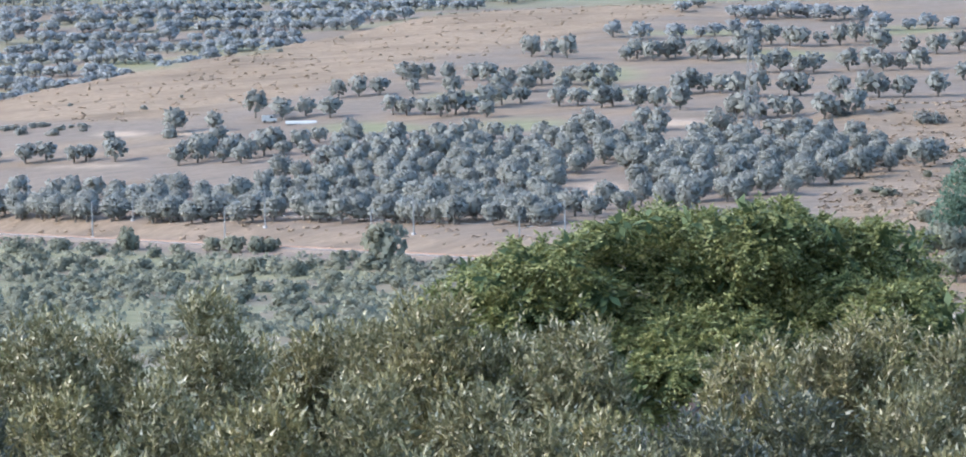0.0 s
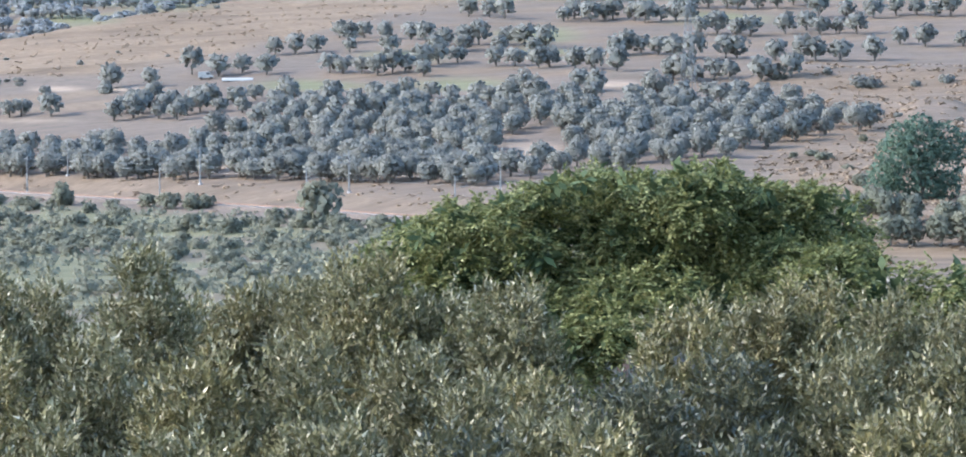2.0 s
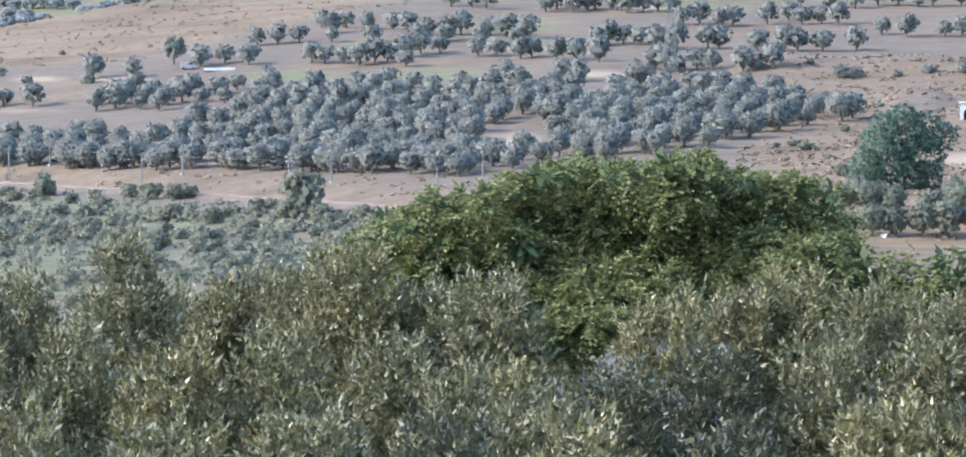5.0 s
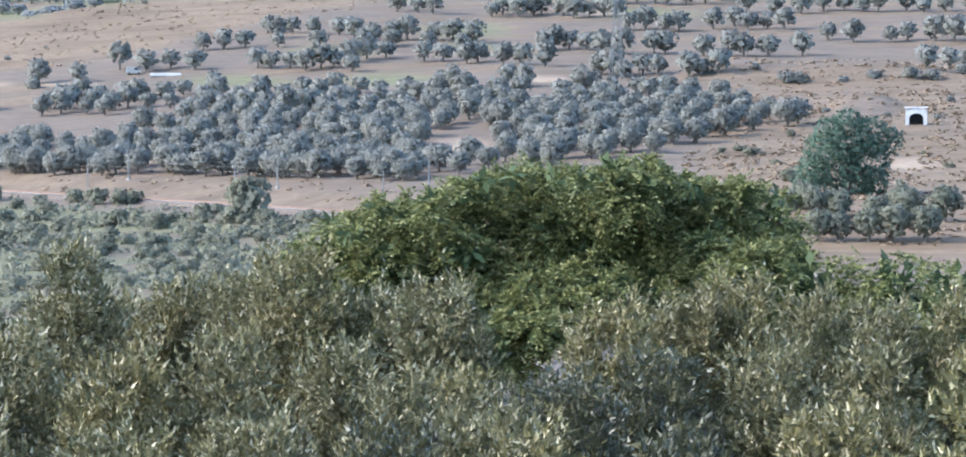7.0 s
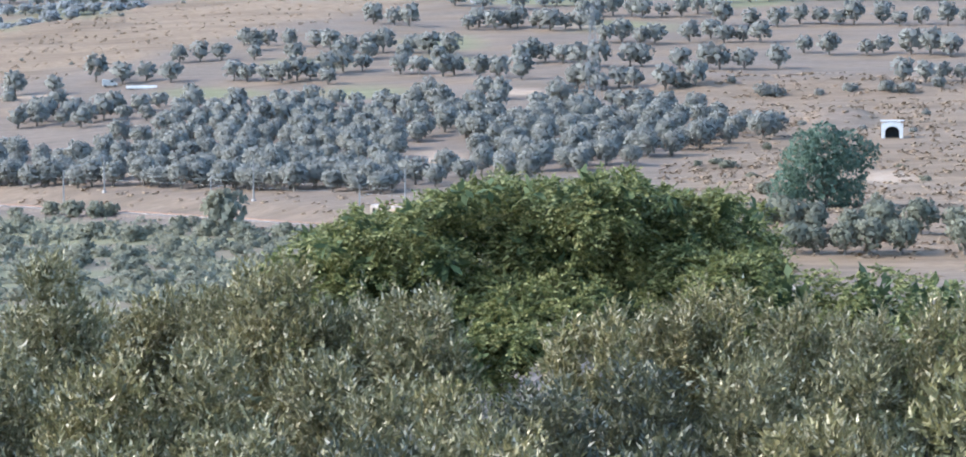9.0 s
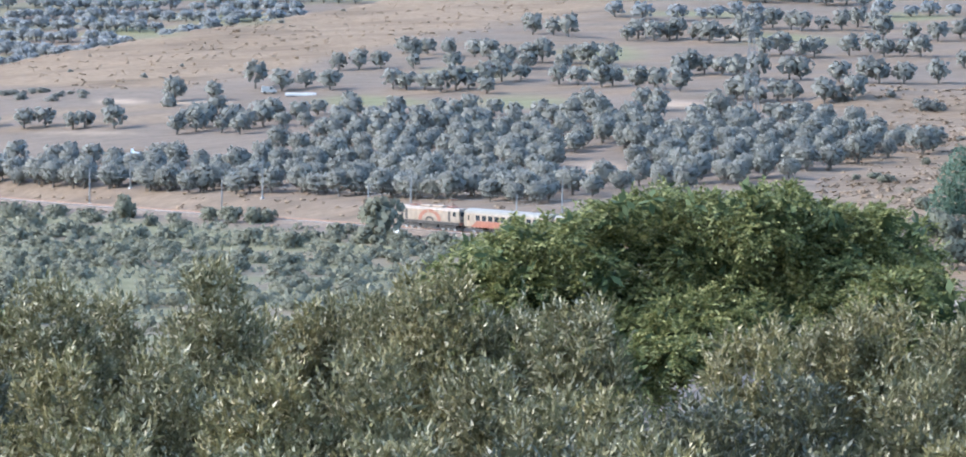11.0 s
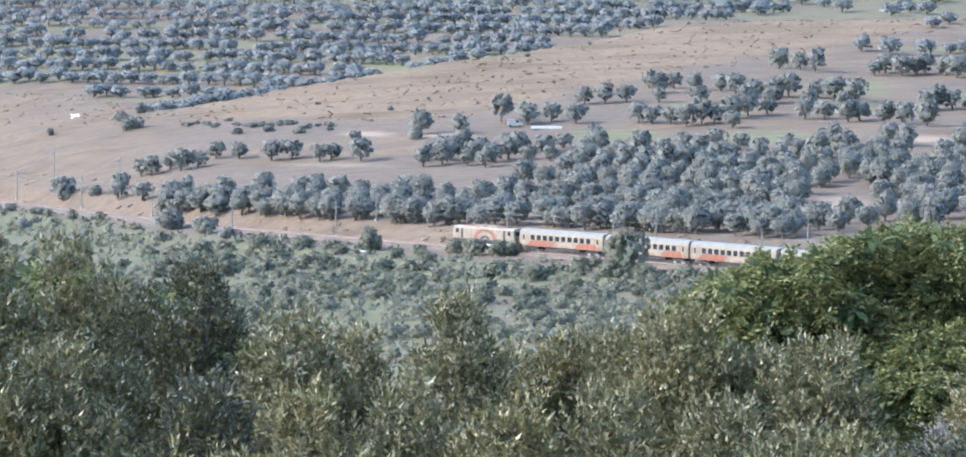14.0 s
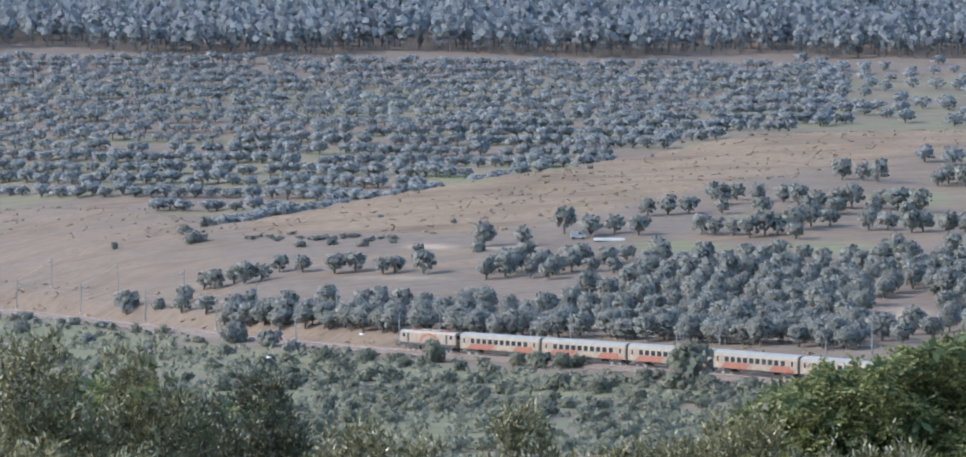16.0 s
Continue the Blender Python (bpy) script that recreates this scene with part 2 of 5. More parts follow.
def build_ground():
    fine = np.arange(-760, 2160, 8.0)
    coarse_hi = np.linspace(2160, 784 + F * math.pi, 44)[1:]
    coarse_lo = np.linspace(784 - F * math.pi, -760, 44)[1:-1]
    av = np.concatenate([coarse_lo, fine, coarse_hi[:-1]])
    rv = np.concatenate([[1.0], np.arange(4, 60, 4), np.arange(60, 440, 20), np.arange(440, 1250, 5.0), np.arange(1250, 1700, 8), np.arange(1700, 2600, 40),
                         np.linspace(2600, 4900, 12)])
    A, R = np.meshgrid(av, rv)
    b = (A - 784) / F
    X, Y = R * np.sin(b), R * np.cos(b)
    Z = land(X, Y)
    n, m = len(rv), len(av)
    verts = np.stack([X, Y, Z], -1).reshape(-1, 3)
    i = np.arange(n - 1)[:, None] * m
    j = np.arange(m)[None, :]
    k = (j + 1) % m
    faces = np.stack([i + j, i + k, i + m + k, i + m + j], -1).reshape(-1, 4)
    cap = [tuple(range(m - 1, -1, -1))]
    me = bpy.data.meshes.new("ground")
    me.from_pydata(verts.tolist(), [], faces[:, ::-1].tolist() + cap)
    me.update()
    for p in me.polygons:
        p.use_smooth = True
    V = dip_of(R, Z)
    rt = np.interp(A, LINE_A, LINE_R)
    vc = np.interp(A, CREST_A, CREST_V)
    low = np.interp(A, [-150, 0, 300, 500, 700, 900, 1100, 1230], [205, 192, 188, 150, 106, 74, 36, 12])
    past = np.clip((R - rt - 15) / 30, 0, 1)
    dvc = dip_of(rt, 0) - vc
    rc = rt + 0.95 * dvc + 0.0008 * dvc ** 2
    edge = 14 * (mottle(X, Y, 9) - 0.5)
    dry = np.clip((low + edge - V) / 14, 0, 1) * np.clip((rc + 12 - R) / 12, 0, 1) * past * np.clip((A + 140) / 80, 0, 1)
    dry = np.maximum(dry, np.clip((-90 + edge - A) / 50, 0, 1) * np.clip((V - 145) / 12, 0, 1) * np.clip((318 + edge - V) / 25, 0, 1) * past * (0.12 + 0.4 * mottle(X, Y, 13)))
    dry = np.maximum(dry, np.clip((A - 1330 + 3 * edge) / 60, 0, 1) * np.clip((V - 176 + edge) / 20, 0, 1) * np.clip((R - 520) / 30, 0, 1) * (0.55 + 0.45 * mottle(X, Y, 12)))
    dry = np.maximum(dry, 0.5 * np.clip(1 - np.abs(R - rt - 14) / 26, 0, 1))
    dry = np.maximum(dry, 0.6 * np.clip((mottle(X * 0.3, Y, 8) - 0.5) * 4, 0, 1) * past * (R < 1250))
    dry = dry * (1 - 0.9 * ellipse(A, V, 1622, 250, 70, 40))
    green = np.zeros_like(R)
    for ca, cv, wa, wv in ((760, 158, 90, 15), (850, 202, 110, 14), (975, 124, 90, 17), (610, 205, 120, 9), (1270, 98, 120, 12), (1480, 62, 90, 8),
                           (230, 96, 90, 12), (360, 70, 120, 13), (1130, 60, 130, 9), (1000, 150, 70, 8)):
        green = np.maximum(green, ellipse(A, V + 0.6 * edge, ca, cv, wa, wv) * past)
    green = np.maximum(green, 0.55 * np.clip((R - rc - 20) / 40, 0, 1) * np.clip((1600 - R) / 60, 0, 1) * (mottle(X * 0.3, Y, 22) > 0.45))
    scrub = np.clip((rt - 14 - R) / 20, 0, 1) * (1 - np.clip((A - 1380) / 80, 0, 1) * np.clip((R - 480) / 30, 0, 1)) * (0.35 + 0.65 * (mottle(X, Y, 14) > 0.3))
    pale = ellipse(A, V, 972, 312, 58, 16) + ellipse(A, V, 1105, 205, 60, 7) * past + ellipse(A, V, 200, 207, 55, 6) * past + 0.5 * ellipse(A, V, 150, 258, 110, 4) * past
    pale = pale + ellipse(A, V, 330, 208, 60, 6) * past + ellipse(A, V, 1700, 345, 60, 14) + 0.4 * ellipse(A, V, 1640, 425, 35, 30) + 0.8 * ellipse(A, V, 1180, 100, 80, 6) * past
    pale = np.clip(pale, 0, 1)
    for name, field in (("dry", dry), ("green", green), ("scrub", scrub), ("pale", pale)):
        at = me.attributes.new(name, "FLOAT", "POINT")
        at.data.foreach_set("value", field.reshape(-1).astype(np.float32))
    me.materials.append(ground_material())
    return tagged(new("ground", me), "valley and terraced hillside of dry grass, brown soil and green field strips", "ground", kind="structure")


def ground_material():
    m = bpy.data.materials.new("land")
    m.use_nodes = True
    n, l = m.node_tree.nodes, m.node_tree.links
    b = n["Principled BSDF"]
    b.inputs["Roughness"].default_value = 0.95
    b.inputs["Specular IOR Level"].default_value = 0.15
    co = n.new("ShaderNodeTexCoord")

    def streaks(scale, stretch, detail=7):
        mp = n.new("ShaderNodeMapping")
        mp.inputs["Scale"].default_value = stretch
        l.new(co.outputs["Object"], mp.inputs["Vector"])
        t = n.new("ShaderNodeTexNoise")
        t.inputs["Scale"].default_value, t.inputs["Detail"].default_value = scale, detail
        l.new(mp.outputs[0], t.inputs["Vector"])
        return t.outputs["Fac"]

    def ramp(fac, lo, hi, c0, c1):
        r = n.new("ShaderNodeValToRGB")
        r.color_ramp.elements[0].position, r.color_ramp.elements[1].position = lo, hi
        r.color_ramp.elements[0].color, r.color_ramp.elements[1].color = (*c0, 1), (*c1, 1)
        l.new(fac, r.inputs["Fac"])
        return r.outputs["Color"]

    def mix(fac, c0, c1):
        x = n.new("ShaderNodeMix")
        x.data_type = "RGBA"
        l.new(fac, x.inputs["Factor"])
        l.new(c0, x.inputs["A"])
        l.new(c1, x.inputs["B"])
        return x.outputs["Result"]

    def cover(name):
        at = n.new("ShaderNodeAttribute")
        at.attribute_name = name
        return at.outputs["Fac"]

    s1 = streaks(0.07, (0.35, 1, 1))
    s2 = streaks(0.5, (0.12, 0.6, 1))
    s3 = streaks(1.3, (0.3, 0.9, 1), 4)
    soil = mix(s1, ramp(s2, 0.35, 0.65, (0.113, 0.0899, 0.0672), (0.182, 0.135, 0.101)), ramp(s3, 0.35, 0.65, (0.125, 0.105, 0.0764), (0.208, 0.156, 0.119)))
    patch = ramp(s1, 0.42, 0.58, (0, 0, 0), (1, 1, 1))
    straw = mix(patch, ramp(s2, 0.32, 0.66, (0.113, 0.08, 0.0505), (0.208, 0.145, 0.0902)), ramp(s3, 0.35, 0.62, (0.167, 0.116, 0.0726), (0.246, 0.177, 0.115)))
    grass = ramp(s2, 0.35, 0.65, (0.134, 0.13, 0.0686), (0.185, 0.172, 0.0952))
    brush = mix(s1, ramp(s2, 0.35, 0.65, (0.126, 0.126, 0.0663), (0.181, 0.17, 0.0936)), ramp(s3, 0.4, 0.6, (0.109, 0.113, 0.0608), (0.218, 0.174, 0.105)))
    chalk = ramp(s3, 0.35, 0.65, (0.277, 0.203, 0.14), (0.361, 0.275, 0.195))
    c = mix(cover("scrub"), soil, brush)
    c = mix(cover("dry"), c, straw)
    c = mix(cover("green"), c, grass)
    c = mix(cover("pale"), c, chalk)
    l.new(c, b.inputs["Base Color"])
    bp = n.new("ShaderNodeBump")
    bp.inputs["Strength"].default_value, bp.inputs["Distance"].default_value = 0.9, 0.5
    l.new(s3, bp.inputs["Height"])
    l.new(bp.outputs["Normal"], b.inputs["Normal"])
    return m


# ---- mesh helpers ----
def mesh_of(name, verts, faces, mat, smooth=False):
    me = bpy.data.meshes.new(name)
    me.from_pydata([tuple(v) for v in verts], [], faces)
    me.materials.append(mat)
    if smooth:
        for p in me.polygons:
            p.use_smooth = True
    me.update()
    return me


def part(name, bm, mat, parent, label="", smooth=False):
    """Links a bmesh, or a mesh, as one object under a thing or a part."""
    if isinstance(bm, bmesh.types.BMesh):
        me = bpy.data.meshes.new(name)
        bmesh.ops.recalc_face_normals(bm, faces=bm.faces)
        bm.to_mesh(me)
        bm.free()
        me.materials.append(mat)
        if smooth:
            for p in me.polygons:
                p.use_smooth = True
    else:
        me = bm
    ob = new(name, me)
    ob.parent = parent
    if label:
        ob["label"] = label
    return ob


def box(bm, x0, x1, y0, y1, z0, z1, bevel=0.0):
    vs = [bm.verts.new((x, y, z)) for x in (x0, x1) for y in (y0, y1) for z in (z0, z1)]
    fs = [bm.faces.new([vs[i] for i in f]) for f in ((0, 1, 3, 2), (4, 6, 7, 5), (0, 4, 5, 1), (2, 3, 7, 6), (0, 2, 6, 4), (1, 5, 7, 3))]
    if bevel:
        es = list({e for f in fs for e in f.edges})
        bmesh.ops.bevel(bm, geom=es, offset=bevel, segments=1, affect="EDGES")
    return bm


def tube(bm, points, radii, sides=6):
    rings = []
    for i, p in enumerate(points):
        p = Vector(p)
        d = (Vector(points[min(i + 1, len(points) - 1)]) - Vector(points[max(i - 1, 0)])).normalized()
        u = d.orthogonal().normalized()
        w = d.cross(u)
        rings.append([bm.verts.new(p + (u * math.cos(k) + w * math.sin(k)) * radii[i]) for k in (2 * math.pi * j / sides for j in range(sides))])
    for a, b in zip(rings, rings[1:]):
        for j in range(sides):
            bm.faces.new((a[j], a[(j + 1) % sides], b[(j + 1) % sides], b[j]))
    bm.faces.new(rings[0][::-1])
    bm.faces.new(rings[-1])
    return bm


def empty(name, m, label="", category="", group="", kind=""):
    ob = new(name)
    ob.empty_display_size = 0.3
    ob.matrix_world = m
    return tagged(ob, label, category, group, kind)


def unit(rng):
    v = rng.normal(size=3)
    return v / np.linalg.norm(v)


# ---- foliage ----
def quads(name, p, mat):
    """A mesh of loose leaves from an array (n, corners, 3)."""
    n, k = p.shape[:2]
    me = bpy.data.meshes.new(name)
    me.vertices.add(n * k)
    me.vertices.foreach_set("co", p.reshape(-1).astype(np.float32))
    me.loops.add(n * k)
    me.loops.foreach_set("vertex_index", np.arange(n * k, dtype=np.int32))
    me.polygons.add(n)
    me.polygons.foreach_set("loop_start", np.arange(0, n * k, k, dtype=np.int32))
    me.polygons.foreach_set("loop_total", np.full(n, k, dtype=np.int32))
    me.materials.append(mat)
    me.update(calc_edges=True)
    me.validate()
    return me


def norm(v):
    return v / (np.linalg.norm(v, axis=-1, keepdims=True) + 1e-9)


def blades(rng, base, way, length, width):
    """Leaf shapes: base points, directions, lengths and half widths."""
    side = norm(np.cross(way, rng.normal(size=way.shape)))
    up = np.cross(side, way)
    mid = base + way * (length * 0.5)[:, None] + up * (length * 0.06)[:, None]
    w = side * width[:, None]
    return np.stack([base, mid + w, base + way * length[:, None], mid - w], 1)


def lobe_points(rng, lobes, count, inner=0.35):
    """Points and outward directions spread through lobes (x, y, z, radius)."""
    lobes = np.array(lobes, float)
    share = lobes[:, 3] ** 2
    pick = rng.choice(len(lobes), count, p=share / share.sum())
    d = norm(rng.normal(size=(count, 3)))
    rad = lobes[pick, 3] * (inner + (1 - inner) * rng.random(count) ** 0.5) * (0.88 + 0.24 * rng.random(count))
    return lobes[pick, :3] + d * rad[:, None], d


def spears(rng, base, way, length, width):
    """Narrow pointed leaves of three corners."""
    side = norm(np.cross(way, rng.normal(size=way.shape))) * width[:, None]
    low = base + way * (length * 0.25)[:, None]
    return np.stack([low - side, low + side, base + way * length[:, None]], 1)


def outside(p, lobes, share=0.86):
    """True for the points that lie in no lobe's inside."""
    keep = np.ones(len(p), bool)
    for x, y, z, q in lobes:
        keep &= ((p - np.array((x, y, z))) ** 2).sum(1) > (q * share) ** 2
    return keep


def pinnate_crown(name, rng, lobes, shoots, mat, leaves=7):
    """Sprays of drooping pinnate leaves over the lobes' outsides."""
    tip, d = lobe_points(rng, lobes, shoots * 6, 0.8)
    keep = outside(tip, lobes, 0.78) & (d[:, 2] > -0.6)
    tip, d = tip[keep][:shoots], d[keep][:shoots]
    n = len(tip) * leaves
    tip, d = np.repeat(tip, leaves, 0), np.repeat(d, leaves, 0)
    way = norm(d * 0.7 + np.array((0, 0, 0.4)) + rng.normal(size=d.shape) * 0.6)
    long = 0.2 + 0.14 * rng.random(n)
    droop = 0.35 + 0.5 * rng.random(n)
    side = norm(np.cross(way, np.array((0, 0, 1.0))) + 0.2 * rng.normal(size=way.shape))
    out = []
    for k in range(6):
        t = 0.25 + 0.75 * k / 5
        p = tip + way * (long * t)[:, None]
        p[:, 2] -= droop * long * t * t
        for s in (-1, 1):
            if k == 5 and s == 1:
                continue
            leaf = norm(side * (0.85 * s if k < 5 else 0.0) + way * 0.5 - np.array((0, 0, 0.55)) * droop[:, None])
            out.append(blades(rng, p, leaf, 0.05 + 0.03 * rng.random(n), 0.012 + 0.005 * rng.random(n)))
    return quads(name, np.concatenate(out), mat)


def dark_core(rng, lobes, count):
    """Large leaves inside the lobes, which shade the crown's inside; shade is also painted into their dark colour."""
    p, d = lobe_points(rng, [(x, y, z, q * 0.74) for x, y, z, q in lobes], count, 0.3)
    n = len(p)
    return quads("inner_foliage", blades(rng, p, norm(rng.normal(size=(n, 3)) - np.array((0, 0, 0.3))), 0.16 + 0.1 * rng.random(n), 0.04 + 0.02 * rng.random(n)), ASH_CORE_SHADE)


def clump_crown(rng, lobes, count, size, round_off=0.88):
    """Leaf clumps for trees that stand far off: corners (n, 4, 3), and normals (n, 3) that follow the crown's round
    form, bent upward to brighten its underside.
    """
    lobes = np.array(lobes, float)
    p, d = lobe_points(rng, lobes, count, 0.7)
    way = norm(0.4 * d + 1.0 * rng.normal(size=d.shape) + np.array((0, 0, 0.3)))
    s = size * (0.6 + 0.8 * rng.random(count))
    c = blades(rng, p - way * (s * 0.5)[:, None], way, s, s * 0.46)
    middle = np.average(lobes[:, :3], axis=0, weights=lobes[:, 3] ** 2)
    # The upward 0.6 lightens the crown's shaded underside through its normals.
    out = norm(norm(p - middle) * round_off + d * (1 - round_off) + 0.07 * rng.normal(size=d.shape) + np.array((0, 0, 0.6)))
    flat = np.cross(c[:, 1] - c[:, 0], c[:, 3] - c[:, 0])
    back = (flat * out).sum(1) < 0
    c[back] = c[back][:, ::-1]
    return c, out


def put(clumps, size, turn, place, every=1):
    """Clumps scaled (one number or three), turned by radians about z and moved to a place."""
    c, n = clumps
    c, n = c[::every], n[::every]
    size = np.array(size) * np.ones(3)
    k, q = math.cos(turn), math.sin(turn)
    m = np.array(((k, q, 0), (-q, k, 0), (0, 0, 1.0)))
    return (c * size) @ m + np.array(place), norm((n / size) @ m)


def clump_mesh(name, many, mat):
    """One mesh of one or more sets of clumps."""
    c = np.concatenate([x[0] for x in many])
    n = np.concatenate([x[1] for x in many])
    me = quads(name, c, mat)
    for f in me.polygons:
        f.use_smooth = True
    me.normals_split_custom_set_from_vertices(np.repeat(n, 4, 0).tolist())
    return me


def round_lobes(rng, radius, height, bumps=9):
    """A broad rounded olive crown with shallow bumps, from near the ground up."""
    out = [(0, 0, height * 0.56, radius * 0.74)]
    for i in range(bumps):
        z = 0.9 - 1.25 * (i + 0.5) / bumps
        a = 2.4 * i + 0.6 * rng.random()
        q = math.sqrt(1 - z * z) * radius * (0.5 + 0.16 * rng.random())
        rad = radius * (0.36 + 0.14 * rng.random())
        out.append((q * math.cos(a), q * math.sin(a), height * 0.56 + z * (height * 0.46 - rad * 0.6), rad))
    return out


def limbs(bm, rng, height, spread, radius, count, fork=0.35):
    """A tapered, slightly crooked trunk that forks into limbs."""
    f = height * fork
    tube(bm, [(0, 0, -0.35), (0.05 * f, 0, f * 0.5), (0, 0.06 * f, f)], [radius * 1.35, radius, radius * 0.85], 7)
    for i in range(count):
        a = 2 * math.pi * (i + 0.6 * rng.random()) / count
        k = spread * (0.45 + 0.5 * rng.random())
        top = (math.cos(a) * k, math.sin(a) * k, height * (0.58 + 0.17 * rng.random()))
        mid = (top[0] * 0.45, top[1] * 0.45, f + (top[2] - f) * 0.55)
        tube(bm, [(0, 0, f * 0.9), mid, top], [radius * 0.6, radius * 0.36, radius * 0.1], 5)
    return bm


def scattered_lobes(rng, radius, low, high, count, size):
    out = [(0.15 * radius * rng.normal(), 0.15 * radius * rng.normal(), high - size * 0.75, size * 0.75)]
    for i in range(count):
        a = 2 * math.pi * (i + rng.random()) / count * 2.4
        k = radius * (0.25 + 0.62 * rng.random())
        z = low + (high - low) * (0.12 + 0.68 * rng.random() * (1 - 0.35 * k / radius))
        out.append((math.cos(a) * k, math.sin(a) * k, z, size * (0.75 + 0.45 * rng.random())))
    return out


# ---- railway ----
def sweep(name, s0, s1, step, section, mat, side=0.0, up=0.0):
    """A section (across, height) carried along the line as one mesh."""
    verts, faces, k = [], [], len(section)
    ss = np.arange(s0, s1 + 0.1, step)
    for s in ss:
        for c, h in section:
            x, y, _ = on_line(s, side + c)
            verts.append((x, y, RAIL + up + h))
    for i in range(len(ss) - 1):
        for j in range(k):
            faces.append((i * k + j, i * k + (j + 1) % k, (i + 1) * k + (j + 1) % k, (i + 1) * k + j))
    faces += [tuple(range(k)), tuple(range((len(ss) - 1) * k, len(ss) * k))[::-1]]
    return mesh_of(name, verts, faces, mat)


def build_line():
    bed = new("railway_bed", sweep("railway_bed", -480, 600, 6, [(-4.2, -1.6), (-2.2, -0.28), (2.2, -0.28), (6.0, -1.6)], BALLAST))
    tagged(bed, "brown stone ballast bed of a single railway line", "railway bed", kind="structure")
    for c in (-0.7475, 0.7475):
        rail = new("rail", sweep("rail", -470, 590, 6, [(-0.07, -0.16), (-0.035, 0.0), (0.035, 0.0), (0.07, -0.16)], RAIL_STEEL, c))
        tagged(rail, "rusty steel rail on concrete sleepers", "rail", "rails of the line", kind="structure")
    verts, faces = [], []
    for s in np.arange(-260, 300, 0.75):
        x, y, h = on_line(s)
        m = pose(x, y, RAIL - 0.24, 0, 0, h)
        k = len(verts)
        verts += [m @ Vector(p) for p in ((-0.13, -1.25, -0.08), (0.13, -1.25, -0.08), (0.13, 1.25, -0.08), (-0.13, 1.25, -0.08), (-0.1, -1.25, 0.09), (0.1, -1.25, 0.09), (0.1, 1.25, 0.09), (-0.1, 1.25, 0.09))]
        faces += [tuple(k + q for q in f) for f in ((4, 5, 6, 7), (0, 1, 5, 4), (1, 2, 6, 5), (2, 3, 7, 6), (3, 0, 4, 7))]
    tagged(new("sleepers", mesh_of("sleepers", verts, faces, CONCRETE)), "grey concrete sleepers under the rails", "sleepers", kind="stuff")


def build_masts():
    first = {}
    tops = {}
    for k in range(-4, 8):
        s = 11 + 45 * k
        for side, arm in ((3.4, -1), (12.6, 1)):
            x, y, h = on_line(s, side)
            z = float(land(x, y))
            m = pose(x, y, z, 0, 0, h)
            if arm not in first:
                mast = empty("catenary_mast", m, "slim grey steel catenary mast beside the railway", "mast", "masts along the railway")
                bm = bmesh.new()
                box(bm, -0.3, 0.3, -0.3, 0.3, -0.6, 0.35, 0.05)
                part("foundation", bm, CONCRETE, mast)
                bm = bmesh.new()
                tube(bm, [(0, 0, 0.3), (0, 0, 7.2)], [0.15, 0.10], 6)
                part("post", bm, GALV, mast)
                bm = bmesh.new()
                tube(bm, [(0, 0, 6.2), (0, -2.6 * arm * -1, 6.0)], [0.045, 0.035], 5)
                tube(bm, [(0, 0, 5.0), (0, -2.6 * arm * -1, 5.6)], [0.045, 0.035], 5)
                arm_ob = part("cantilever", bm, GALV, mast)
                bm = bmesh.new()
                for q in range(4):
                    tube(bm, [(0, 0.3 * arm + 0.07 * q * arm, 6.17), (0, 0.34 * arm + 0.07 * q * arm, 6.17)], [0.10, 0.06], 7)
                part("insulator", bm, DARK, arm_ob)
                first[arm] = mast
            else:
                copy_thing(first[arm], m)
            tops[(k, arm)] = Vector((x, y, z + 7.0))
    for k in range(-4, 8):
        bm = bmesh.new()
        p, q = tops[(k, -1)], tops[(k, 1)]
        mid = (p + q) / 2 - Vector((0, 0, 0.25))
        tube(bm, [p, mid, q], [0.025] * 3, 4)
        tagged(part("span_wire", bm, STEEL, None), "thin steel wire between two railway masts", "wire", "span wires")
    for h, name in ((5.4, "contact_wire"), (6.4, "carrier_wire")):
        bm = bmesh.new()
        tube(bm, [(*on_line(s)[:2], RAIL + h) for s in range(-169, 327, 9)], [0.012] * len(range(-169, 327, 9)), 4)
        tagged(part(name, bm, STEEL, None), "thin overhead wire above the railway", "wire", "overhead wires")


# ---- train ----
def hull(bm, length, section, nose=0.0):
    """A body along x from a half section (y, z) given from the sill up to the roof's middle; nose draws the upper ends in."""
    loop = section + [(-y, z) for y, z in section[::-1] if y > 0.001]
    rings = []
    for x, f in ((-length / 2, 1), (-length / 2 + 0.25, 0), (length / 2 - 0.25, 0), (length / 2, 1)):
        ring = []
        for y, z in loop:
            top = max(0.0, (z - 2.0) / 2.2)
            ring.append(bm.verts.new((x - f * nose * top * (1 if x > 0 else -1), y * (1 - 0.05 * f), z - 0.05 * f * (z > 3.4))))
        rings.append(ring)
    k = len(loop)
    for a, b in zip(rings, rings[1:]):
        for j in range(k):
            bm.faces.new((a[j], a[(j + 1) % k], b[(j + 1) % k], b[j]))
    bm.faces.new(rings[0][::-1])
    bm.faces.new(rings[-1])
    return bm


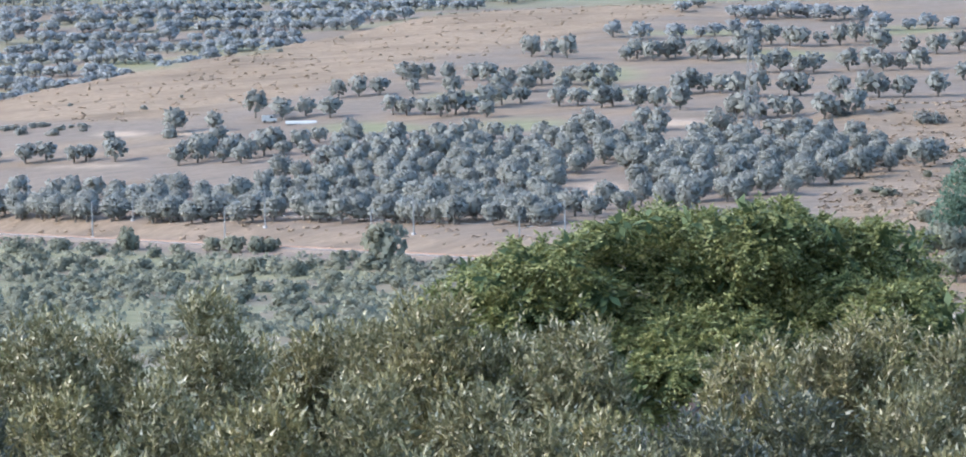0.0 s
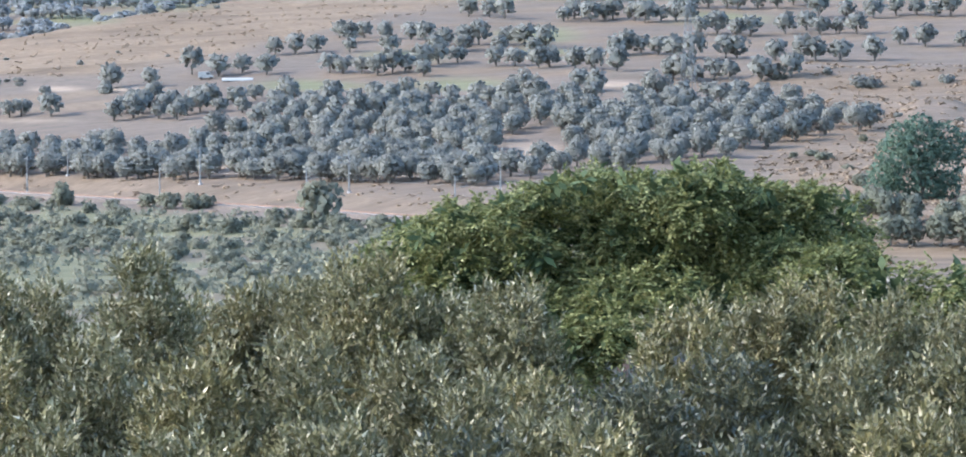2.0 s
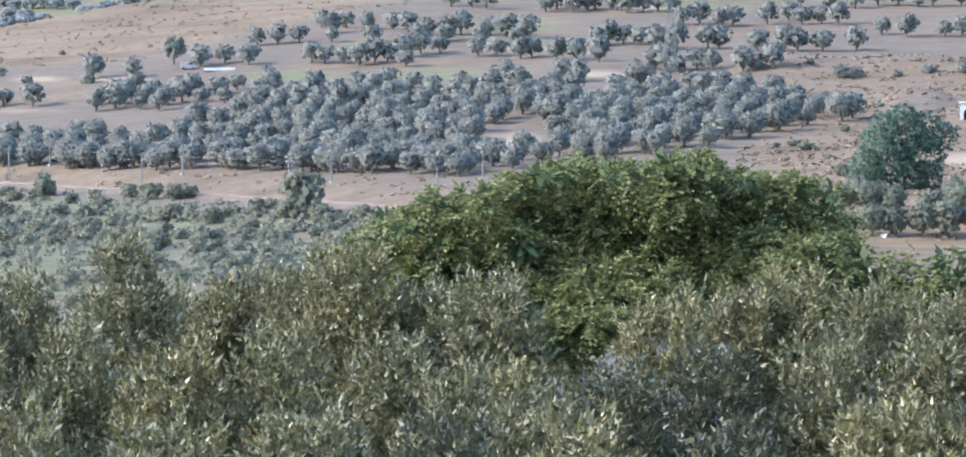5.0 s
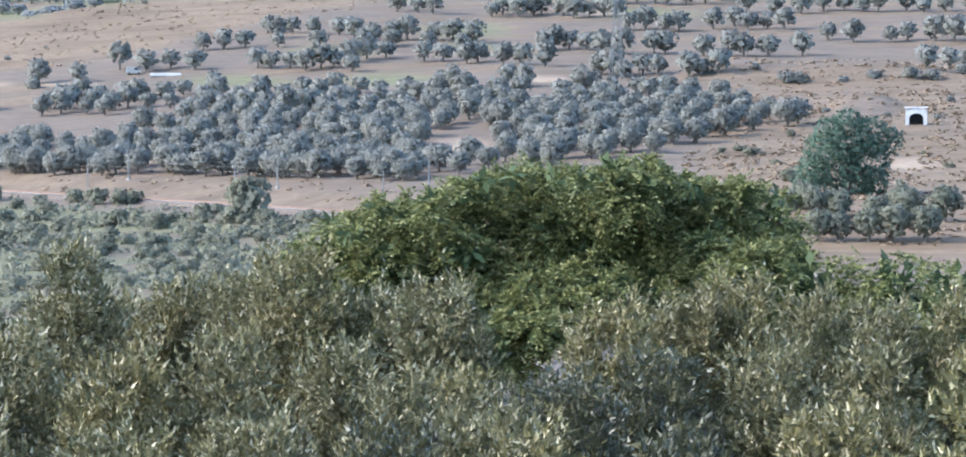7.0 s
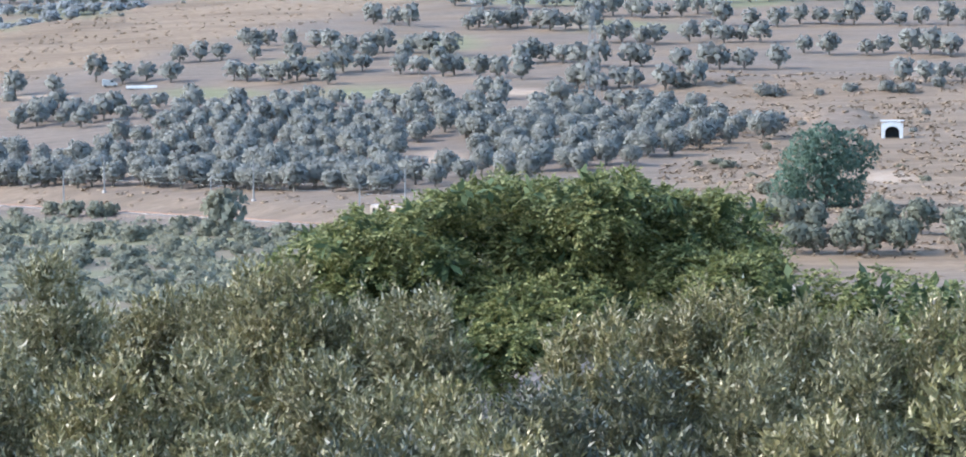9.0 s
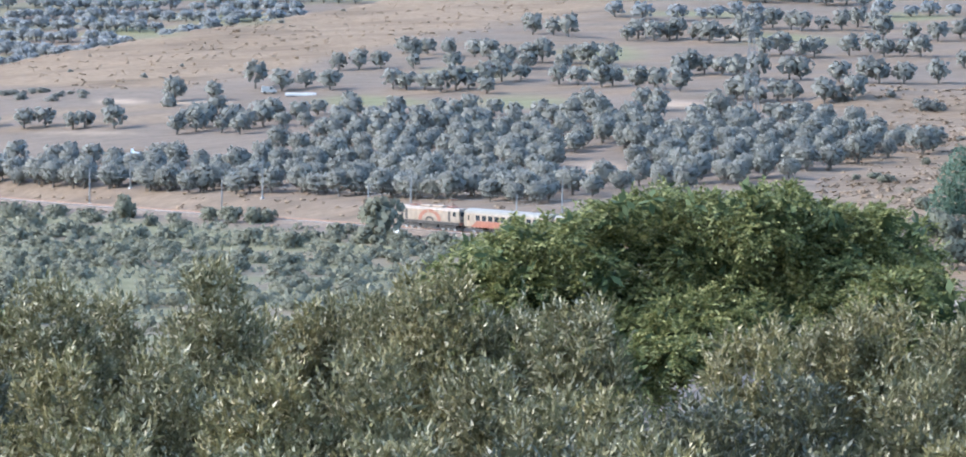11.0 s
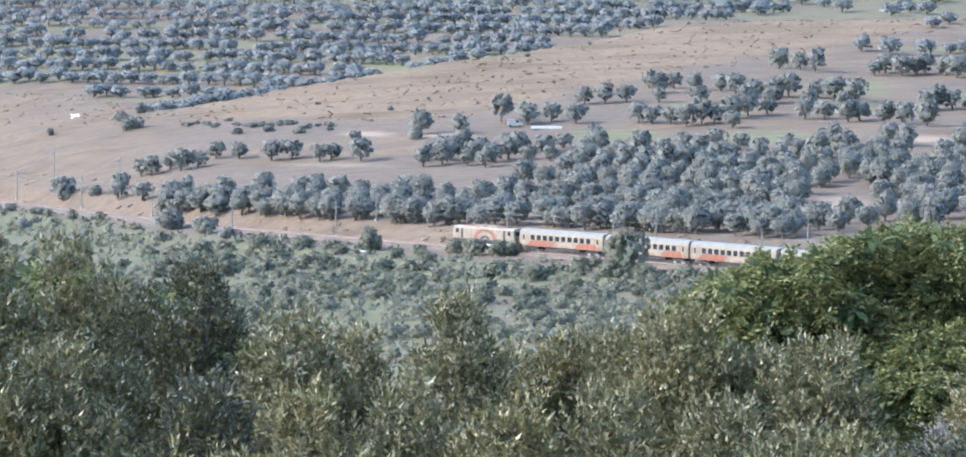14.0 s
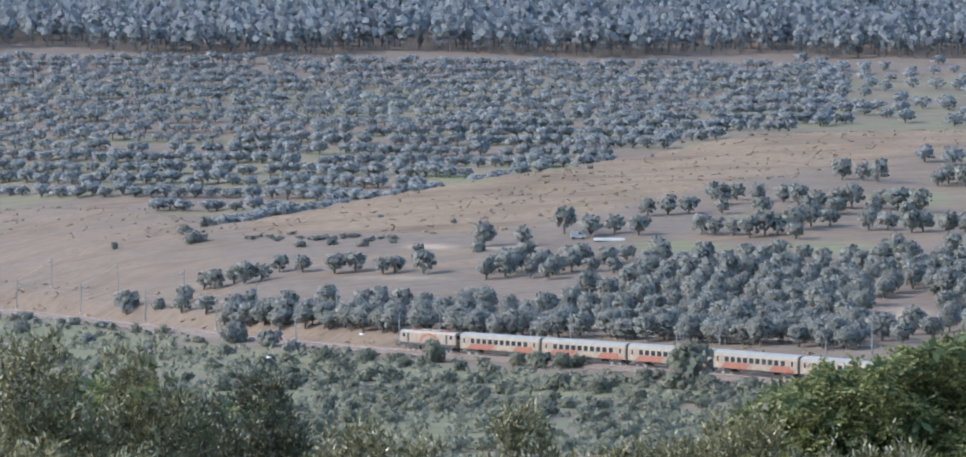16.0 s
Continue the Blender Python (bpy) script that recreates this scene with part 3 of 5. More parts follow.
def bogie(thing, x, wheels=2, base=2.6):
    bm = bmesh.new()
    box(bm, x - base * 0.72, x + base * 0.72, -1.15, -0.95, 0.45, 0.85, 0.04)
    box(bm, x - base * 0.72, x + base * 0.72, 0.95, 1.15, 0.45, 0.85, 0.04)
    box(bm, x - 0.4, x + 0.4, -1.1, 1.1, 0.5, 0.95, 0.04)
    b = part("bogie", bm, UNDERFRAME, thing)
    for i in range(wheels):
        wx = x + base * (i / (wheels - 1) - 0.5)
        bm = bmesh.new()
        for y in (-0.82, 0.68):
            tube(bm, [(wx, y, 0.46), (wx, y + 0.14, 0.46)], [0.46, 0.46], 14)
        tube(bm, [(wx, -0.8, 0.46), (wx, 0.8, 0.46)], [0.08, 0.08], 8)
        part("wheelset", bm, STEEL, b)


def side_panel(thing, name, outline, mat, y, label="", depth=0.012):
    """A flat plate (x, z outline) on the side at y."""
    bm = bmesh.new()
    o = math.copysign(depth, y)
    a = [bm.verts.new((px, y, pz)) for px, pz in outline]
    b = [bm.verts.new((px, y + o, pz)) for px, pz in outline]
    n = len(a)
    bm.faces.new(a)
    bm.faces.new(b)
    for i in range(n):
        bm.faces.new((a[i], a[(i + 1) % n], b[(i + 1) % n], b[i]))
    return part(name, bm, mat, thing, label)


def arc(cx, cz, r0, r1, a0, a1, n=14):
    up = [(cx + r1 * math.cos(radians(a0 + (a1 - a0) * i / n)), cz + r1 * math.sin(radians(a0 + (a1 - a0) * i / n))) for i in range(n + 1)]
    dn = [(cx + r0 * math.cos(radians(a0 + (a1 - a0) * i / n)), cz + r0 * math.sin(radians(a0 + (a1 - a0) * i / n))) for i in range(n + 1)]
    return up + dn[::-1]


def build_coach():
    c = empty("passenger_coach", pose(0, 0, 0), "white passenger coach with orange and tan side panels on the rails", "railway coach", "coaches of the train")
    L = 25.6
    bm = hull(bmesh.new(), L, [(1.2, 0.95), (1.40, 1.05), (1.42, 1.6), (1.42, 3.15), (1.36, 3.45)][0:5] + [(0.0, 3.45)])
    part("body", bm, CREAM_PAINT, c, "cream painted coach body")
    bm = hull(bmesh.new(), L - 0.05, [(1.40, 3.36), (1.30, 3.66), (1.0, 3.90), (0.5, 4.03), (0.0, 4.06)])
    part("roof", bm, ROOF_PAINT, c, "white curved coach roof")
    for y in (-1.42, 1.42):
        for i in range(10):
            x = -8.55 + 1.9 * i
            w = side_panel(c, "window", [(x - 0.62, 2.12), (x + 0.62, 2.12), (x + 0.62, 2.98), (x - 0.62, 2.98)], GLASS, y)
            bm = bmesh.new()
            yy = y + math.copysign(0.012, y)
            box(bm, x - 0.66, x + 0.66, min(yy, y), max(yy, y) + 0.004, 2.08, 2.12)
            part("sill", bm, GALV, w)
        for x in (-11.3, 11.3):
            d = side_panel(c, "door", [(x - 0.45, 1.15), (x + 0.45, 1.15), (x + 0.45, 3.1), (x - 0.45, 3.1)], TAN_PAINT, y, "tan coach door")
            side_panel(d, "pane", [(x - 0.25, 2.1), (x + 0.25, 2.1), (x + 0.25, 2.95), (x - 0.25, 2.95)], GLASS, y + math.copysign(0.012, y))
        side_panel(c, "livery_panel", [(-12.4, 1.0), (-4.4, 1.0), (-5.6, 2.07), (-10.6, 2.07)], ORANGE_PAINT, y, "orange painted panel")
        side_panel(c, "livery_panel", [(2.4, 1.0), (10.6, 1.0), (8.9, 2.07), (1.4, 2.07)], ORANGE_PAINT, y, "orange painted panel")
        side_panel(c, "livery_arch", [(px, 1.02 + (pz - 1.02) * 0.45) for px, pz in arc(-1.5, 1.02, 1.3, 2.3, 0, 180)], TAN_PAINT, y, "tan painted arch")
    for x in (-9.3, 9.3):
        bogie(c, x)
    bm = bmesh.new()
    box(bm, -5.5, 5.0, -1.15, 1.15, 0.45, 0.97, 0.06)
    part("equipment_box", bm, UNDERFRAME, c)
    for s in (-1, 1):
        bm = bmesh.new()
        box(bm, min(s * 12.75, s * 13.2), max(s * 12.75, s * 13.2), -0.7, 0.7, 1.1, 3.3, 0.06)
        part("gangway", bm, DARK, c)
    return c


def build_locomotive():
    c = empty("electric_locomotive", pose(0, 0, 0), "cream electric locomotive with an orange arch and dark frame", "locomotive")
    L = 19.4
    bm = hull(bmesh.new(), L, [(1.25, 1.45), (1.42, 1.5), (1.45, 2.0), (1.42, 3.35), (1.15, 3.75), (0.0, 3.85)], 0.45)
    part("body", bm, CREAM_PAINT, c, "cream painted locomotive body")
    bm = bmesh.new()
    box(bm, -9.5, 9.5, -1.4, 1.4, 0.92, 1.5, 0.06)
    part("frame", bm, UNDERFRAME, c, "dark grey underframe")
    for y in (-1.44, 1.44):
        side_panel(c, "livery_arch", [(px, 1.55 + (pz - 1.55) * 0.55) for px, pz in arc(-0.6, 1.55, 2.5, 3.5, 0, 180)], ORANGE_PAINT, y, "orange painted arch")
        side_panel(c, "livery_panel", [(px, 1.55 + (pz - 1.55) * 0.5) for px, pz in arc(-0.6, 1.55, 0.7, 1.4, 0, 180)], UNDERFRAME, y, "grey painted arch")
        for x in (-6.6, 6.6):
            side_panel(c, "cab_door", [(x - 0.35, 1.6), (x + 0.35, 1.6), (x + 0.35, 3.3), (x - 0.35, 3.3)], UNDERFRAME, y, "dark cab door")
        for x in (-8.1, 8.1):
            side_panel(c, "cab_window", [(x - 0.45, 2.5), (x + 0.45, 2.5), (x + 0.4, 3.25), (x - 0.4, 3.25)], GLASS, y)
        for i in range(5):
            x = -4.2 + 2.1 * i
            side_panel(c, "grille", [(x - 0.6, 3.0), (x + 0.6, 3.0), (x + 0.6, 3.3), (x - 0.6, 3.3)], TAN_PAINT, y)
    for s in (-1, 1):
        bm = bmesh.new()
        xs = sorted((s * 9.35, s * 9.62))
        box(bm, xs[0], xs[1], -1.05, 1.05, 2.55, 3.3, 0.05)
        part("windscreen", bm, GLASS, c)
        bm = bmesh.new()
        xs = sorted((s * 9.4, s * 9.74))
        box(bm, xs[0], xs[1], -1.25, 1.25, 1.0, 1.5, 0.05)
        part("buffer_beam", bm, ORANGE_PAINT, c, "orange buffer beam")
        for y in (-0.85, 0.85):
            bm = bmesh.new()
            tube(bm, [(s * 9.7, y, 1.1), (s * 10.05, y, 1.1), (s * 10.07, y, 1.1), (s * 10.12, y, 1.1)], [0.12, 0.12, 0.24, 0.24], 10)
            part("buffer", bm, UNDERFRAME, c)
            bm = bmesh.new()
            tube(bm, [(s * 9.62, y, 1.85), (s * 9.72, y, 1.85)], [0.14, 0.14], 10)
            part("headlight", bm, GLASS, c)
        bm = bmesh.new()
        x = s * 5.6
        for y in (-0.55, 0.55):
            tube(bm, [(x, y, 4.0), (x - s * 1.2, y * 0.8, 4.3), (x + s * 0.1, y * 1.1, 4.5 + 0.75 * (s < 0))], [0.04, 0.035, 0.03], 5)
        tube(bm, [(x + s * 0.1, -0.8, 4.5 + 0.75 * (s < 0)), (x + s * 0.1, 0.8, 4.5 + 0.75 * (s < 0))], [0.05, 0.05], 5)
        box(bm, x - 0.9, x + 0.9, -0.7, 0.7, 3.86, 4.02, 0.03)
        part("pantograph", bm, ORANGE_PAINT, c, "rusty orange pantograph")
    bm = bmesh.new()
    box(bm, -3.6, -0.4, -0.8, 0.8, 3.8, 4.1, 0.08)
    box(bm, 0.4, 3.4, -0.8, 0.8, 3.8, 4.05, 0.08)
    part("roof_hatch", bm, TAN_PAINT, c, "tan roof hatches")
    bogie(c, -5.6, 3, 3.6)
    bogie(c, 5.6, 3, 3.6)
    bm = bmesh.new()
    box(bm, -2.4, 2.4, -1.1, 1.1, 0.4, 0.95, 0.06)
    part("equipment_box", bm, UNDERFRAME, c)
    return c


# ---- birds ----
def build_bird(name, label, mat, span, sweep_up):
    b = empty(name, pose(0, 0, 0), label, "bird")
    bm = bmesh.new()
    tube(bm, [(-0.34, 0, 0.0), (-0.2, 0, 0.01), (0.0, 0, 0.0), (0.16, 0, 0.03), (0.24, 0, 0.06)], [0.02, 0.06, 0.085, 0.05, 0.035], 8)
    part("body", bm, mat, b, smooth=True)
    bm = bmesh.new()
    tube(bm, [(0.22, 0, 0.05), (0.28, 0, 0.08), (0.34, 0, 0.08)], [0.035, 0.045, 0.02], 8)
    head = part("head", bm, mat, b, smooth=True)
    bm = bmesh.new()
    tube(bm, [(0.33, 0, 0.08), (0.42, 0, 0.07)], [0.016, 0.003], 6)
    part("beak", bm, BEAK if mat is FEATHER else mat, head)
    wings = []
    for s in (-1, 1):
        h = span / 2
        vs, fs = [], []
        for i, (y, c, x) in enumerate(((0.04, 0.26, 0.02), (0.35, 0.27, 0.06), (0.7, 0.22, 0.03), (0.9, 0.13, -0.06), (1.0, 0.03, -0.14))):
            for k, (dx, dz) in enumerate(((c * 0.45, 0.0), (0.0, 0.022), (-c * 0.55, 0.0), (0.0, -0.008))):
                vs.append((x + dx, s * y * h, dz))
        for i in range(4):
            for k in range(4):
                fs.append((i * 4 + k, i * 4 + (k + 1) % 4, i * 4 + 4 + (k + 1) % 4, i * 4 + 4 + k))
        fs += [(3, 2, 1, 0), (16, 17, 18, 19)]
        w = part("wing", mesh_of("wing", vs, fs, mat), mat, b)
        wings.append(w)
    bm = bmesh.new()
    vs = [bm.verts.new(p) for p in ((-0.3, 0.03, 0.01), (-0.3, -0.03, 0.01), (-0.46, -0.08, 0), (-0.46, 0.08, 0), (-0.3, 0.03, -0.01), (-0.3, -0.03, -0.01), (-0.46, -0.08, -0.008), (-0.46, 0.08, -0.008))]
    for f in ((0, 1, 2, 3), (7, 6, 5, 4), (0, 3, 7, 4), (1, 5, 6, 2), (2, 6, 7, 3), (0, 4, 5, 1)):
        bm.faces.new([vs[i] for i in f])
    part("tail", bm, mat, b)
    return b, wings


# ---- small buildings and poles ----
def build_shelter():
    p = spot(1706, 281)
    h = empty("trackside_shelter", pose(p.x, p.y, p.z - 0.1, 0, 0, -8), "small white rendered shelter with a dark arched opening", "shelter")
    bm = bmesh.new()
    w, hh, d = 2.05, 3.2, 3.2
    arch = [(1.35 * math.cos(radians(a)), 1.25 + 1.0 * math.sin(radians(a))) for a in range(0, 181, 15)]
    ring_in = [(1.35, 0.0)] + arch + [(-1.35, 0.0)]
    ring_out = [(w, 0.0)] + [(w if x > 0.7 else (-w if x < -0.7 else x * 1.5), min(hh, z * 1.45 if abs(x) < 0.98 else max(z * 1.2, 0.6))) for x, z in arch] + [(-w, 0.0)]
    fo = [bm.verts.new((x, -d / 2, z)) for x, z in ring_out]
    fi = [bm.verts.new((x, -d / 2, z)) for x, z in ring_in]
    bo = [bm.verts.new((x, d / 2, z)) for x, z in ring_out]
    bi = [bm.verts.new((x, d / 2, z)) for x, z in ring_in]
    for i in range(len(fo) - 1):
        bm.faces.new((fo[i], fo[i + 1], fi[i + 1], fi[i]))
        bm.faces.new((bo[i], bi[i], bi[i + 1], bo[i + 1]))
        bm.faces.new((fo[i], bo[i], bo[i + 1], fo[i + 1]))
        bm.faces.new((fi[i], fi[i + 1], bi[i + 1], bi[i]))
    part("wall", bm, LIME, h)
    bm = box(bmesh.new(), -2.25, 2.25, -1.75, 1.75, 3.2, 3.42, 0.04)
    part("roof", bm, LIME, h)
    # Near-black back wall: the shade inside the opening is put into its colour.
    bm = box(bmesh.new(), -1.5, 1.5, 1.4, 1.58, 0.0, 2.4)
    part("back_wall", bm, DARK, h)


def build_pylon():
    p = spot(1222, 216)
    m = empty("lattice_pylon", pose(p.x, p.y, p.z, 0, 0, 12), "tall slim grey steel lattice pylon in the olive grove", "pylon")
    H = 20.0

    def half(z):
        return 1.15 * (1 - z / H) + 0.25
    for sx, sy in ((-1, -1), (1, -1), (1, 1), (-1, 1)):
        bm = bmesh.new()
        tube(bm, [(sx * half(0), sy * half(0), -0.4), (sx * half(H), sy * half(H), H)], [0.07, 0.05], 4)
        part("leg", bm, GALV, m)
    zs = [0.2, 2.8, 5.2, 7.4, 9.4, 11.2, 12.9, 14.5, 16, 17.4, 18.7, 19.8]
    for f in range(4):
        bm = bmesh.new()
        q = Matrix.Rotation(f * math.pi / 2, 4, "Z")
        for i, (a, b) in enumerate(zip(zs, zs[1:])):
            for s in (-1, 1):
                tube(bm, [q @ Vector((s * half(a), -half(a), a)), q @ Vector((-s * half(b), -half(b), b))], [0.025, 0.025], 4)
        part("bracing", bm, GALV, m)
    for z in (15.5, 17.6, 19.6):
        bm = bmesh.new()
        tube(bm, [(-2.6, 0, z), (0, 0, z + 0.5), (2.6, 0, z)], [0.05, 0.07, 0.05], 4)
        a = part("crossarm", bm, GALV, m)
        for x in (-2.5, 2.5):
            bm = bmesh.new()
            tube(bm, [(x, 0, z), (x, 0, z - 0.9)], [0.07, 0.07], 6)
            part("insulator", bm, DARK, a)


def build_van():
    p = spot(441, 194)
    v = empty("parked_van", pose(p.x, p.y, p.z, 0, 0, 6), "small white van parked on a farm track among olive trees", "van")
    bm = bmesh.new()
    prof = [(-1.75, 0.35), (1.75, 0.35), (1.75, 0.95), (1.2, 1.08), (0.75, 1.72), (-1.7, 1.78), (-1.78, 0.9)]
    a = [bm.verts.new((x, -0.8, z)) for x, z in prof]
    b = [bm.verts.new((x, 0.8, z)) for x, z in prof]
    bm.faces.new(a)
    bm.faces.new(b)
    for i in range(len(a)):
        bm.faces.new((a[i], a[(i + 1) % 7], b[(i + 1) % 7], b[i]))
    part("body", bm, WHITE_PAINT, v)
    for y in (-0.8, 0.8):
        side_panel(v, "window", [(0.1, 1.1), (1.0, 1.1), (0.7, 1.6), (0.1, 1.6)], GLASS, y)
        for x in (-1.1, 1.15):
            bm = bmesh.new()
            tube(bm, [(x, y - 0.1, 0.3), (x, y + 0.1, 0.3)], [0.3, 0.3], 12)
            part("wheel", bm, UNDERFRAME, v)
    p = spot(492, 198)
    t = empty("crop_tunnel", pose(p.x, p.y, p.z, 0, 0, 4), "low white plastic crop tunnel beside the farm track", "crop tunnel")
    bm = bmesh.new()
    rings = []
    for x in np.linspace(-3.6, 3.6, 10):
        rings.append([bm.verts.new((x, 0.9 * math.cos(k), 0.75 * math.sin(k) - 0.05)) for k in np.linspace(0, math.pi, 8)])
    for a, b in zip(rings, rings[1:]):
        for j in range(7):
            bm.faces.new((a[j], a[j + 1], b[j + 1], b[j]))
    bm.faces.new(rings[0])
    bm.faces.new(rings[-1][::-1])
    part("sheet", bm, WHITE_PAINT, t)


# ---- vegetation in place ----
def olive_boughs(rng, radius, depth, bough):
    """A crown's boughs below its top at z = 0: each one a mound of small lobes, with gaps between the mounds."""
    out = []
    for level, n in ((0.0, 1), (0.2, 4), (0.45, 6), (0.75, 7), (1.05, 6)):
        for i in range(n):
            a = 2 * math.pi * (i + 0.7 * rng.random()) / n + 2.1 * level
            k = radius * min(1.0, 1.5 * math.sqrt(level)) * (0.78 + 0.3 * rng.random()) if level else 0.0
            q = bough * (0.8 + 0.45 * rng.random())
            cx, cy, top = k * math.cos(a), k * math.sin(a), -depth * (level + 0.1 * (rng.random() - 0.5) * (level > 0))
            out.append((cx, cy, top - q, q * 0.72))
            for j in range(8):
                z = 0.95 - 1.25 * (j + 0.5) / 8
                b = 2.4 * j + rng.random()
                rad = q * (0.28 + 0.16 * rng.random())
                f = math.sqrt(1 - z * z) * q * 0.8
                out.append((cx + f * math.cos(b), cy + f * math.sin(b), top - q + z * (q * 1.05 - rad * 0.5), rad))
    return out


def olive_shoots(rng, lobes, shoots, per=9):
    """Leafy upright shoots over the boughs' outsides, a few of them long."""
    base, d = lobe_points(rng, lobes, shoots * 5, 0.75)
    keep = outside(base, lobes, 0.74) & (d[:, 2] > -0.55)
    base, d = base[keep][:shoots], d[keep][:shoots]
    n = len(base)
    way = norm(d * 0.65 + np.array((0, 0, 0.75)) + rng.normal(size=d.shape) * 0.3)
    long = 0.08 + 0.13 * rng.random(n) + 0.2 * (rng.random(n) > 0.97)
    t = (np.arange(per) + 0.5) / per
    b = (base[:, None, :] + way[:, None, :] * (t[None, :, None] * long[:, None, None] - 0.08)).reshape(-1, 3)
    w = np.repeat(way, per, 0)
    leaf = norm(w * 0.85 + norm(np.cross(w, rng.normal(size=w.shape))) * 0.5)
    n = len(b)
    return spears(rng, b, leaf, 0.055 + 0.035 * rng.random(n), 0.0095 + 0.005 * rng.random(n))


def build_near_trees():
    rng = np.random.default_rng(11)
    looks = {"grey": (OLIVE_LEAF, "silvery grey-green olive tree on the near hillside"), "warm": (OLIVE_WARM, "grey-brown olive tree on the near hillside, sunlit tone painted into its leaves"),
             "dark": (OLIVE_DARK, "darker olive tree on the near hillside, shade partly painted into its leaves"), "pale": (OLIVE_PALE, "bright yellowish olive tree on the near hillside")}
    # bearing, dip of the top, distance, half width, look; set from pixels to fit the camera's view
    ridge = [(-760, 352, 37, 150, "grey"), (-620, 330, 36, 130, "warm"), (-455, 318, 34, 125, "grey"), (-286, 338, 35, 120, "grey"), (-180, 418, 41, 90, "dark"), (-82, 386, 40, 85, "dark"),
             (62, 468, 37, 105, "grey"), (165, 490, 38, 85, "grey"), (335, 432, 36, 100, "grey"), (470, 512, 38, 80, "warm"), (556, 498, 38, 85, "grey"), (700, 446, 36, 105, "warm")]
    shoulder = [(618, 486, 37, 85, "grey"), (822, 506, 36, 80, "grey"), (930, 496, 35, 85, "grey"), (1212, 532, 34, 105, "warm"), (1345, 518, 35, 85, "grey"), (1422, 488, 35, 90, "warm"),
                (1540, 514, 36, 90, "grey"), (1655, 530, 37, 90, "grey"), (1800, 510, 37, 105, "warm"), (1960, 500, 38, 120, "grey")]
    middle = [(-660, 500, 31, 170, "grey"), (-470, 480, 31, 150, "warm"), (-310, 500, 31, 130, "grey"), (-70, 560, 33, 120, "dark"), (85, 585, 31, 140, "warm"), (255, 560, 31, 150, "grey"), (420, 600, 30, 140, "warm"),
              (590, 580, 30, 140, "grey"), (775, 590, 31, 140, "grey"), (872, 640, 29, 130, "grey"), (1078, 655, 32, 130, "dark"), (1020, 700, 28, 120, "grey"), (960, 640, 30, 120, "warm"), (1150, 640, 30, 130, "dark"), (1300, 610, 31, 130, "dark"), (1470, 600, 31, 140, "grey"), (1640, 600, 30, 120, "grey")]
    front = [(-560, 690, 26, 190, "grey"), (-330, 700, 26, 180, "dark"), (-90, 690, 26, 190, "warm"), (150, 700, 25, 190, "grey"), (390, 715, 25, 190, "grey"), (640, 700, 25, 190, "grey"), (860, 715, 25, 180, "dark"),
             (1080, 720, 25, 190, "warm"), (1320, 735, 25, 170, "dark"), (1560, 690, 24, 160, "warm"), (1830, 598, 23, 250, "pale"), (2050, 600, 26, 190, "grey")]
    for n, (a, v, r, w, kind) in enumerate(ridge + shoulder + middle + front):
        b = bear(a, r)
        h = fit_height(a, r, v)
        radius = max(0.22, w * r / F - 0.26)
        lobes = olive_boughs(rng, radius, 2.4, 0.32 + 0.1 * radius)
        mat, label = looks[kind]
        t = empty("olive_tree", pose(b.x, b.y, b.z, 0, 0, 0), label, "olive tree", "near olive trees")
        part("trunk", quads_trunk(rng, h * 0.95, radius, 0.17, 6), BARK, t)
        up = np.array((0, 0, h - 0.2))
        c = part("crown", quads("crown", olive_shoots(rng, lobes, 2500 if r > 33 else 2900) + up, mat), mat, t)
        # Inner leaves fill the gaps between boughs; their dark colour paints shade there.
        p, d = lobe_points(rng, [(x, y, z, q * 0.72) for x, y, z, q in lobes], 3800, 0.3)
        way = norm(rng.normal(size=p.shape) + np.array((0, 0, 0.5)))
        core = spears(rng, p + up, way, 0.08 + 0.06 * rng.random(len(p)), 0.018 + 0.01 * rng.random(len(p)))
        part("inner_foliage", quads("inner_foliage", core, INNER_LEAF_SHADE), INNER_LEAF_SHADE, c, "inner foliage with shade painted into its leaves")


def quads_trunk(rng, height, spread, radius, count, fork=0.3):
    bm = limbs(bmesh.new(), rng, height, spread, radius, count, fork)
    me = bpy.data.meshes.new("trunk")
    bmesh.ops.recalc_face_normals(bm, faces=bm.faces)
    bm.to_mesh(me)
    bm.free()
    me.materials.append(BARK)
    return me


